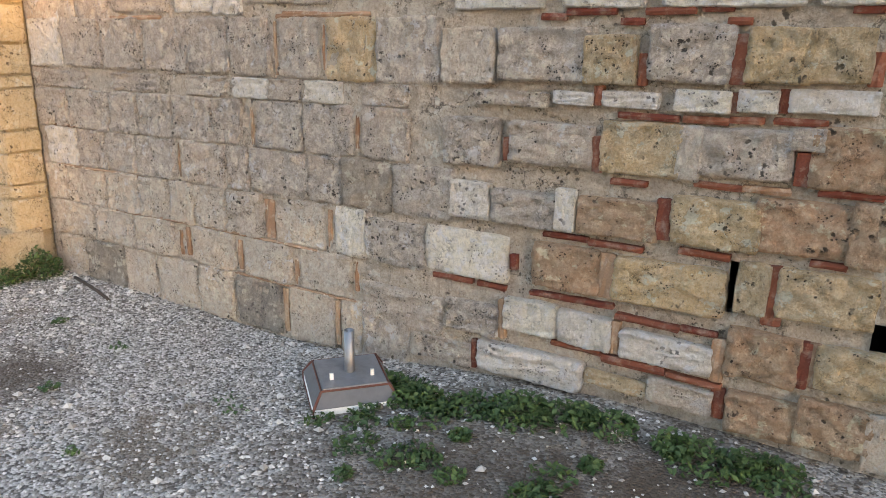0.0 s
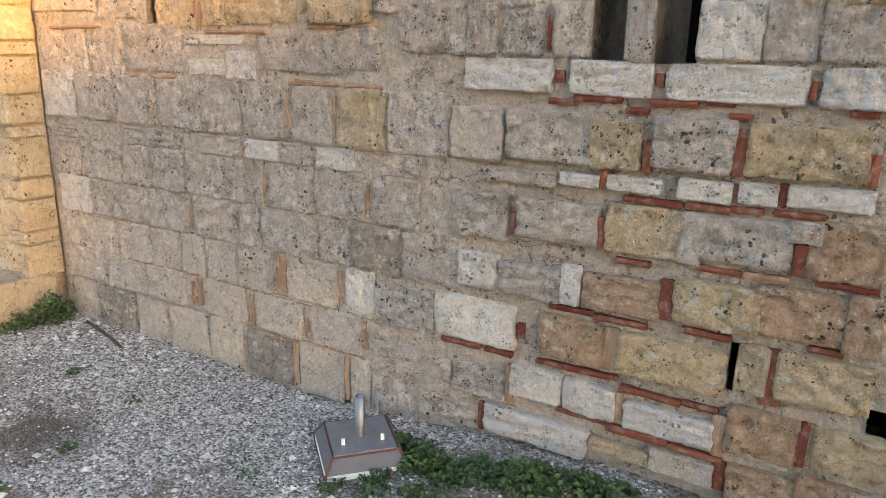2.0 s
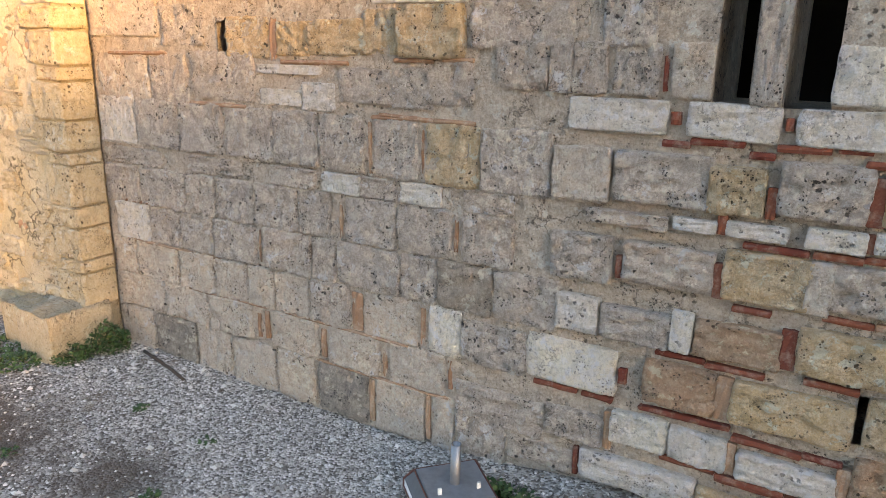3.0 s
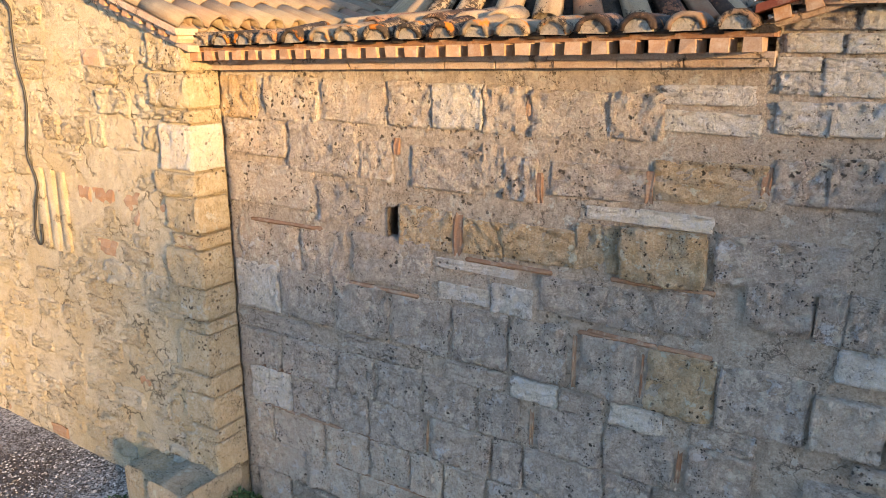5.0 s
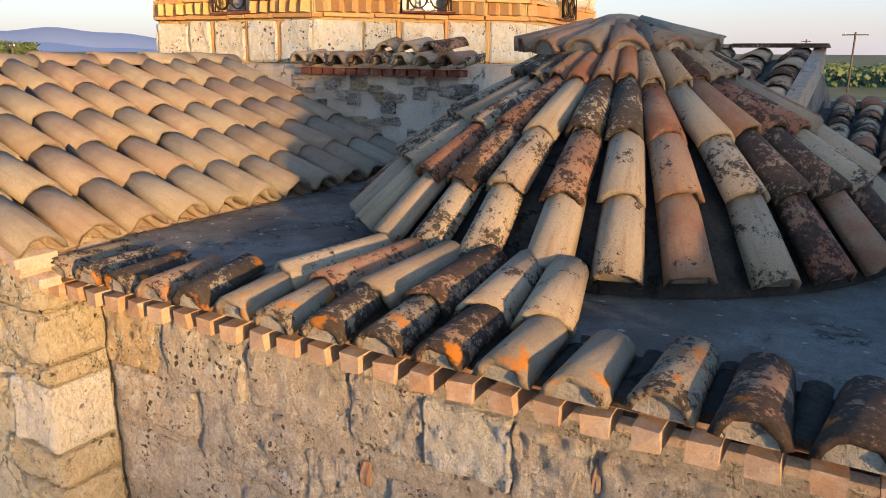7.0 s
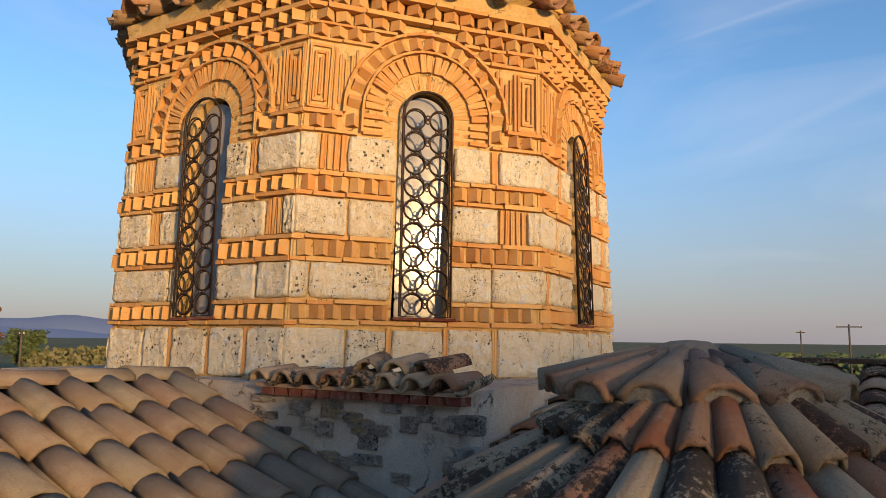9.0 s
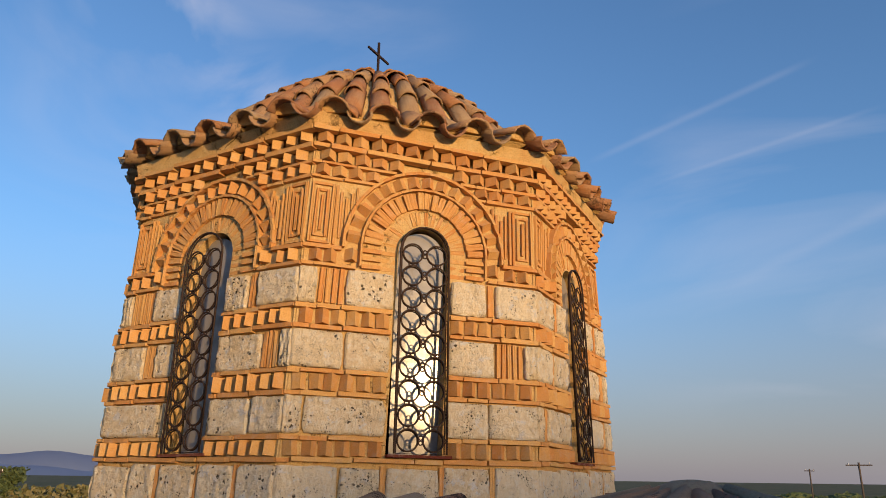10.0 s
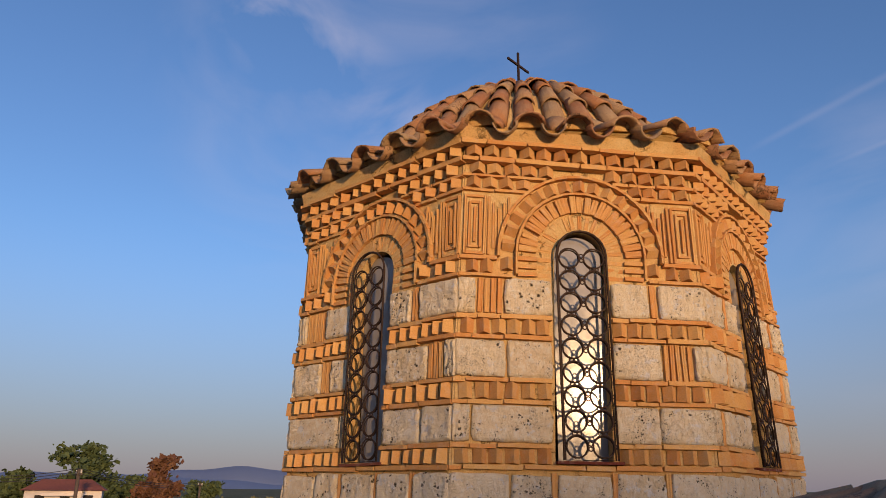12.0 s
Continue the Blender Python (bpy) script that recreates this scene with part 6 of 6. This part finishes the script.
# ---- yard things
def umbrella_base():
    """A square weighted foot with sloping sides, a flat top plate and a pipe socket."""
    u = tagged(new("parasol_base", None), "grey steel parasol base with rusty rims and chipped white paint", "parasol base")
    def ringed(h0, s0, h1, s1, m):
        v = [(x * s0, y * s0, h0) for x, y in ((-1, -1), (1, -1), (1, 1), (-1, 1))] + [(x * s1, y * s1, h1) for x, y in ((-1, -1), (1, -1), (1, 1), (-1, 1))]
        return mk("body", v, [(3, 2, 1, 0), (4, 5, 6, 7), (0, 1, 5, 4), (1, 2, 6, 5), (2, 3, 7, 6), (3, 0, 4, 7)], m)
    part("body", ringed(0.015, 0.206, 0.06, 0.206, plain_mat("flaking_white", (0.78, 0.77, 0.74), 0.6, 0.0, 0.3, 7, (0.42, 0.4, 0.37))), u, "chipped white lower band")
    part("shell", ringed(0.061, 0.207, 0.13, 0.165, STEEL), u)
    part("top_plate", ringed(0.131, 0.158, 0.14, 0.156, plain_mat("plate_steel", (0.2, 0.215, 0.23), 0.4, 0.4, 0.4, 25)), u)
    for h, s in ((0.132, 0.165), (0.015, 0.208)):
        part("rim", mk("rim", *sweep_vf([(-s, -s, h), (s, -s, h), (s, s, h), (-s, s, h)], 0.006, 6, True), RUST), u, "rusty rim")
    for x, y in ((-1, -1), (1, -1), (1, 1), (-1, 1)):
        part("seam", mk("seam", *sweep_vf([(x * 0.207, y * 0.207, 0.02), (x * 0.207, y * 0.207, 0.061), (x * 0.165, y * 0.165, 0.132)], 0.007, 6), RUST), u, "rusty welded seam")
    pv, pf = [], []
    for r, z in ((0.026, 0.135), (0.026, 0.36), (0.021, 0.36), (0.021, 0.2)):
        pv += [(r * math.cos(k * math.tau / 20), r * math.sin(k * math.tau / 20), z) for k in range(20)]
    for j in range(3):
        pf += [(j * 20 + k, j * 20 + (k + 1) % 20, j * 20 + 20 + (k + 1) % 20, j * 20 + 20 + k) for k in range(20)]
    part("pipe", mk("pipe", pv, pf, GALV, True), u, "galvanised pipe socket")
    for x, y in ((-0.1, -0.07), (0.1, -0.07), (0.02, 0.07)):
        part("lug", mk("lug", *join([box_vf((x - 0.009, y - 0.006, 0.138), (x + 0.009, y + 0.006, 0.172))]), WHITE_P), u, "small white lug")
    return u


pb = umbrella_base()
pb.matrix_basis = pose(-2.11, 2.745, ground_z(-2.11, 2.745) - 0.012, 2, 0, 48.7)
stick = tagged(new("stick", mk("stick", *sweep_vf([(-5.0, 3.1, 0.09), (-4.8, 3.06, 0.085), (-4.6, 3.02, 0.08), (-4.39, 2.96, 0.075)], 0.012, 7), WOOD_M, True)), "dark dry stick lying by the wall foot", "stick")

# pebbles
pr = random.Random(40)
OCT = [(1, 0, 0), (-1, 0, 0), (0, 1, 0), (0, -1, 0), (0, 0, 1), (0, 0, -1)]
OCF = [(0, 2, 4), (2, 1, 4), (1, 3, 4), (3, 0, 4), (2, 0, 5), (1, 2, 5), (3, 1, 5), (0, 3, 5)]


def pebbles(name, count, lo, hi, m, region):
    v, f = [], []
    while count:
        x, y = pr.uniform(region[0], region[1]), pr.uniform(region[2], region[3])
        count -= 1
        if pr.random() < 0.85 and any(math.hypot(x - cx, y - cy) < cr * pr.uniform(0.5, 1.2) for cx, cy, cr in ((-3.75, 2.0, 0.36), (-4.7, 1.9, 0.5), (-5.3, 1.75, 0.5), (-1.1, 2.3, 0.9), (-0.4, 2.6, 0.6))):
            continue
        r = pr.uniform(lo, hi)
        a = pr.uniform(0, 6.3)
        n = len(v)
        z = ground_z(x, y) + r * 0.2
        for p, q, s in OCT:
            k = pr.uniform(0.7, 1.25)
            v.append((x + r * k * (p * math.cos(a) - q * 0.8 * math.sin(a)), y + r * k * (p * math.sin(a) + q * 0.8 * math.cos(a)), z + 0.6 * r * k * s))
        f += [tuple(n + i for i in t) for t in OCF]
    return tagged(new(name, mk(name, v, f, m)), "loose pale crushed stone on the yard", "gravel", kind="stuff")


def pebble_mat():
    m, t, p = nodes_of("pebble")
    g = t.nodes.new("ShaderNodeNewGeometry")
    cr = t.nodes.new("ShaderNodeValToRGB")
    cr.color_ramp.elements[0].color, cr.color_ramp.elements[1].color = (0.1, 0.08, 0.063, 1), (0.66, 0.61, 0.545, 1)
    e = cr.color_ramp.elements.new(0.5)
    e.color = (0.34, 0.3, 0.255, 1)
    t.links.new(g.outputs["Random Per Island"], cr.inputs[0])
    t.links.new(cr.outputs[0], p.inputs["Base Color"])
    p.inputs["Roughness"].default_value = 0.9
    return m


PEB = pebble_mat()
pebbles("gravel", 26000, 0.005, 0.014, PEB, (-7.5, -0.2, 0.4, 3.18))
pebbles("gravel", 700, 0.014, 0.03, PEB, (-6.5, 0.2, 0.9, 3.15))

# weeds: tufts of small leaves along the wall foot
LEAF = plain_mat("weed_leaf", (0.022, 0.055, 0.012), 0.7, 0.0, 0.4, 9, (0.06, 0.11, 0.022))


def leaf_mesh(spots, seed, size):
    rg = random.Random(seed)
    v, f = [], []
    for cx, cy, rad, count, height in spots:
        for _ in range(count):
            a, d = rg.uniform(0, math.tau), rad * math.sqrt(rg.random())
            x, y = cx + d * math.cos(a), cy + d * math.sin(a)
            if y > 3.17 and cx > -5.4:
                continue
            z = ground_z(x, y) + rg.uniform(0.005, height) * (1 - 0.6 * d / rad)
            u = Vector((rg.uniform(-1, 1), rg.uniform(-1, 1), rg.uniform(-0.3, 0.7))).normalized()
            w = u.cross(Vector((rg.uniform(-1, 1), rg.uniform(-1, 1), 1))).normalized()
            s = size * rg.uniform(0.5, 1.3)
            c, n = Vector((x, y, z)), len(v)
            v += [tuple(c - u * s), tuple(c + w * s * 0.55 + Vector((0, 0, 0.15 * s))), tuple(c + u * s), tuple(c - w * s * 0.55 + Vector((0, 0, 0.15 * s)))]
            f.append((n, n + 1, n + 2, n + 3))
    return v, f


wr = random.Random(3)
spots = [(-5.28, 3.0, 0.16, 800, 0.26), (-5.36, 2.75, 0.14, 500, 0.14), (-5.6, 2.5, 0.16, 400, 0.1), (-5.8, 2.6, 0.16, 260, 0.07), (-6.15, 2.6, 0.14, 200, 0.06)]
for k in range(20):
    if k in (5, 6, 9, 13, 14, 17):
        continue
    x = -1.95 + 1.75 * k / 19
    spots.append((x + wr.uniform(-0.05, 0.05), 3.0 - 0.1 * wr.random() - 0.12 * max(0.0, math.sin(3 * x)), wr.uniform(0.07, 0.16), wr.randint(150, 380), wr.uniform(0.05, 0.14)))
for k in range(34):
    spots.append((wr.uniform(-2.1, -0.2), wr.uniform(2.1, 2.95), wr.uniform(0.04, 0.12), wr.randint(40, 130), 0.05))
for k in range(16):
    spots.append((wr.uniform(-4.6, -2.3), wr.uniform(1.2, 2.6), wr.uniform(0.03, 0.07), wr.randint(15, 45), 0.035))
tagged(new("weeds", mk("weeds", *leaf_mesh(spots, 4, 0.017), LEAF)), "low green weeds along the foot of the wall", "weeds", kind="stuff")


# ---- trees and the distance
def tree_mat(name, a, b):
    m, t, p = nodes_of(name)
    g = t.nodes.new("ShaderNodeNewGeometry")
    t.links.new(mixc(t, g.outputs["Random Per Island"], a, b), p.inputs["Base Color"])
    p.inputs["Roughness"].default_value = 0.8
    return m


FOL = tree_mat("foliage", (0.035, 0.06, 0.02), (0.08, 0.11, 0.035))
FOL_R = tree_mat("foliage_red", (0.1, 0.04, 0.025), (0.14, 0.07, 0.03))
FOL_Y = tree_mat("foliage_scrub", (0.1, 0.11, 0.035), (0.18, 0.15, 0.06))
BARK = plain_mat("bark", (0.1, 0.075, 0.055), 0.9, 0.0, 0.4, 30)


def tree(x, y, height, spread, seed, fol, label, trunk=0.35, leaves=2600, leaf=0.16):
    rg = random.Random(seed)
    t = tagged(new("tree", None), label, "tree", "trees round the church")
    t.location = (x, y, -0.2)
    tops = []
    ch = [sweep_vf([(0, 0, 0), (0.05 * height * rg.uniform(-1, 1), 0.03 * height, height * trunk), (0.04 * height * rg.uniform(-1, 1), 0, height * 0.8)], height * 0.022, 8)]
    for k in range(9):
        a, s = rg.uniform(0, math.tau), rg.uniform(0.5, 1.0)
        z0 = height * rg.uniform(trunk * 0.8, 0.7)
        e = (spread * s * math.cos(a), spread * s * math.sin(a), min(height * 0.93, z0 + height * rg.uniform(0.08, 0.35)))
        tops.append(e)
        ch.append(sweep_vf([(0, 0, z0), (e[0] * 0.5, e[1] * 0.5, (z0 + e[2]) / 2 + 0.1), e], height * 0.008, 6))
    tops += [(0, 0, height * 0.86), (0.2 * spread, -0.1 * spread, height * 0.7), (-0.3 * spread, 0.1 * spread, height * 0.6)]
    part("trunk", mk("trunk", *join(ch), BARK, True), t)
    v, f = [], []
    for _ in range(leaves):
        c = Vector(rg.choice(tops)) + Vector((rg.gauss(0, 1), rg.gauss(0, 1), rg.gauss(0, 0.8))) * spread * 0.24
        if c.z > height or c.z < height * trunk * 0.55:
            continue
        u = Vector((rg.uniform(-1, 1), rg.uniform(-1, 1), rg.uniform(-1, 1))).normalized()
        w = u.orthogonal().normalized()
        s = leaf * rg.uniform(0.5, 1.4)
        n = len(v)
        v += [tuple(c - u * s), tuple(c + w * s * 0.6), tuple(c + u * s), tuple(c - w * s * 0.6)]
        f.append((n, n + 1, n + 2, n + 3))
    part("crown", mk("crown", v, f, fol), t)
    return t


# the row to the south-east, which keeps the low sun off the foot of the walls
SH = Vector((SUN_DIR.x, SUN_DIR.y)).normalized()
for k, (p, h) in enumerate(((-6.0, 4.4), (-4.4, 4.5), (-2.9, 4.7), (-1.7, 5.5), (0.15, 7.8), (1.1, 8.8), (2.2, 10.0), (4.2, 10.3), (6.0, 10.1), (8.0, 8.2))):
    d = 44.0 + 3.0 * (k % 2)
    tree(-3.7 + SH.x * d - SH.y * p, 3.0 + SH.y * d + SH.x * p, h, 1.6, 50 + k, FOL, "broad dark green tree at the edge of the yard", 0.2, 4200, 0.2)


def polar(az, dist):
    """A place az degrees to the left of +y as seen from over the church."""
    return -3.26 - dist * math.sin(radians(az)), 2.45 + dist * math.cos(radians(az))


for az, dist, h, sp, fol, lab in ((69.5, 70, 8.2, 2.0, FOL, "tall round dark green tree by the red-roofed house"), (64.9, 75, 7.2, 1.5, FOL_R, "tree with reddish autumn leaves"), (66.3, 78, 5.4, 2.2, FOL, "dark green tree among the gardens"), (73.4, 62, 5.6, 1.6, FOL, "dark green palm-like tree by a fence"), (61.8, 90, 5.0, 1.6, FOL, "small dark green tree on the plain"), (77.5, 66, 4.6, 2.6, FOL, "dark green tree by a fence")):
    tree(*polar(az, dist), h, sp, int(az * 10), fol, lab, 0.25, 3400, 0.24)
for k in range(11):
    az = 52.5 + k * 0.8
    tree(*polar(az, 60 + 3 * (k % 3)), 3.3 + 0.4 * math.sin(k * 1.9), 1.6, 600 + k, FOL_Y, "yellow-green scrub bush on the plain", 0.1, 700, 0.2)


def house():
    h = tagged(new("house", None), "low white house with a red tiled roof", "house")
    W = plain_mat("white_render", (0.62, 0.58, 0.55), 0.9, 0.0, 0.15, 3)
    R = plain_mat("red_roof", (0.24, 0.075, 0.045), 0.9, 0.0, 0.4, 6)
    part("wall", mk("wall", *box_vf((-4.0, -2.6, -4.4), (4.0, 2.6, 2.5)), W), h)
    v = [(-4.5, -3.1, 2.45), (4.5, -3.1, 2.45), (4.5, 3.1, 2.45), (-4.5, 3.1, 2.45), (-2.6, 0, 3.7), (2.6, 0, 3.7)]
    part("roof", mk("roof", v, [(0, 1, 5, 4), (1, 2, 5), (2, 3, 4, 5), (3, 0, 4), (3, 2, 1, 0)], R), h)
    for x in (-2.4, 0.2, 2.6):
        wd = part("window", mk("window", *box_vf((x - 0.5, -2.66, 0.95), (x + 0.5, -2.58, 1.95)), DARK), h)
        part("frame", mk("frame", *join([box_vf((x - 0.55, -2.68, 0.9), (x + 0.55, -2.62, 0.96)), box_vf((x - 0.55, -2.68, 1.94), (x + 0.55, -2.62, 2.0))]), W), wd)
    part("awning", mk("awning", *box_vf((-2.2, -3.6, 1.85), (1.4, -2.6, 1.95)), W), h)
    return h


hs = house()
hs.matrix_basis = pose(*polar(70.6, 60), 2.45, 0, 0, 66) @ Matrix.Diagonal((0.6, 0.6, 0.6, 1))


def pole(x, y, hgt, arm, label):
    p = tagged(new("utility_pole", None), label, "utility pole", "utility poles")
    p.location = (x, y, -0.2)
    part("shaft", mk("shaft", *sweep_vf([(0, 0, 0), (0, 0, hgt)], 0.11, 8), BARK, True), p)
    part("crossarm", mk("crossarm", *box_vf((-arm, -0.05, hgt - 0.35), (arm, 0.05, hgt - 0.22)), BARK), p)
    for x in (-arm * 0.8, 0.0, arm * 0.8):
        part("insulator", mk("insulator", *sweep_vf([(x, 0, hgt - 0.22), (x, 0, hgt - 0.02)], 0.05, 6), WHITE_P), p)
    return p


for az, dist, hgt, arm in ((70.0, 52, 5.4, 0.5), (62.0, 85, 4.8, 0.5), (2.8, 95, 6.6, 1.3), (5.8, 130, 6.4, 0.7), (77.8, 50, 5.0, 0.5)):
    pole(*polar(az, dist), hgt, arm, "weathered wooden utility pole with a crossarm")
wires = tagged(new("wires", bpy.data.curves.new("wires", "CURVE")), "thin sagging overhead wires", "wires")
wires.data.dimensions, wires.data.bevel_depth = "3D", 0.02
for off in (-0.4, 0.0, 0.4):
    sp = wires.data.splines.new("POLY")
    a, b = Vector((*polar(77.8, 50), 4.7)), Vector((*polar(70.0, 52), 5.1))
    c = Vector((*polar(62.0, 85), 4.5))
    pts = [a.lerp(b, i / 8) - Vector((0, 0, 0.3 * math.sin(math.pi * i / 8) - off * 0.4)) for i in range(9)] + [b.lerp(c, i / 8) - Vector((0, 0, 0.5 * math.sin(math.pi * i / 8) - off * 0.4)) for i in range(1, 9)]
    sp.points.add(len(pts) - 1)
    for q, p in zip(sp.points, pts):
        q.co = (*p, 1)
wires.data.materials.append(CABLE_M)

# fields, vineyard rows and far woods along the horizon
hr, hv, hf = random.Random(77), [], []
for k in range(16000):
    az, d = hr.uniform(-16, 12), hr.uniform(110, 190)
    x, y = polar(az, d)
    n, s = len(hv), hr.uniform(0.2, 0.5)
    c = Vector((x, y, hr.uniform(-0.2, 1.7) + 0.4 * math.sin(az * 2.1)))
    u = Vector((hr.uniform(-1, 1), hr.uniform(-1, 1), hr.uniform(-1, 1))).normalized()
    w = u.orthogonal()
    hv += [tuple(c - u * s), tuple(c + w * s), tuple(c + u * s), tuple(c - w * s)]
    hf.append((n, n + 1, n + 2, n + 3))
tagged(new("vineyard", mk("vineyard", hv, hf, FOL)), "far green vineyard rows on the plain", "vineyard", kind="stuff")


def hills():
    m, t, p = nodes_of("hill_painted_haze")
    vec, _ = place_vec(t, False)
    # distance haze is put into the base colour as pale blue
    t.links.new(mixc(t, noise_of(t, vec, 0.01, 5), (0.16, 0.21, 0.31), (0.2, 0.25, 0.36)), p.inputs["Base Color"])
    p.inputs["Roughness"].default_value = 1.0
    for layer, (dist, top, ph) in enumerate(((1500, 26, 0.0), (2100, 62, 1.3))):
        v, f = [], []
        for k in range(73):
            az = 46 + k * 0.75
            z = top * (0.45 + 0.35 * math.sin(az * 0.11 + ph) + 0.12 * math.sin(az * 0.43 + ph) + 0.05 * math.sin(az * 1.3)) * min(1.0, k / 8, (72 - k) / 8)
            for dd, zz in ((0, -2.0), (120, max(0.0, z)), (400, -2.0)):
                v.append((*polar(az, dist + dd), zz))
        for k in range(72):
            f += [(3 * k, 3 * k + 3, 3 * k + 4, 3 * k + 1), (3 * k + 1, 3 * k + 4, 3 * k + 5, 3 * k + 2)]
        tagged(new("hills", mk("hills", v, f, m, True)), "hills along the horizon, blue haze painted into their colour", "hills", kind="structure")


hills()
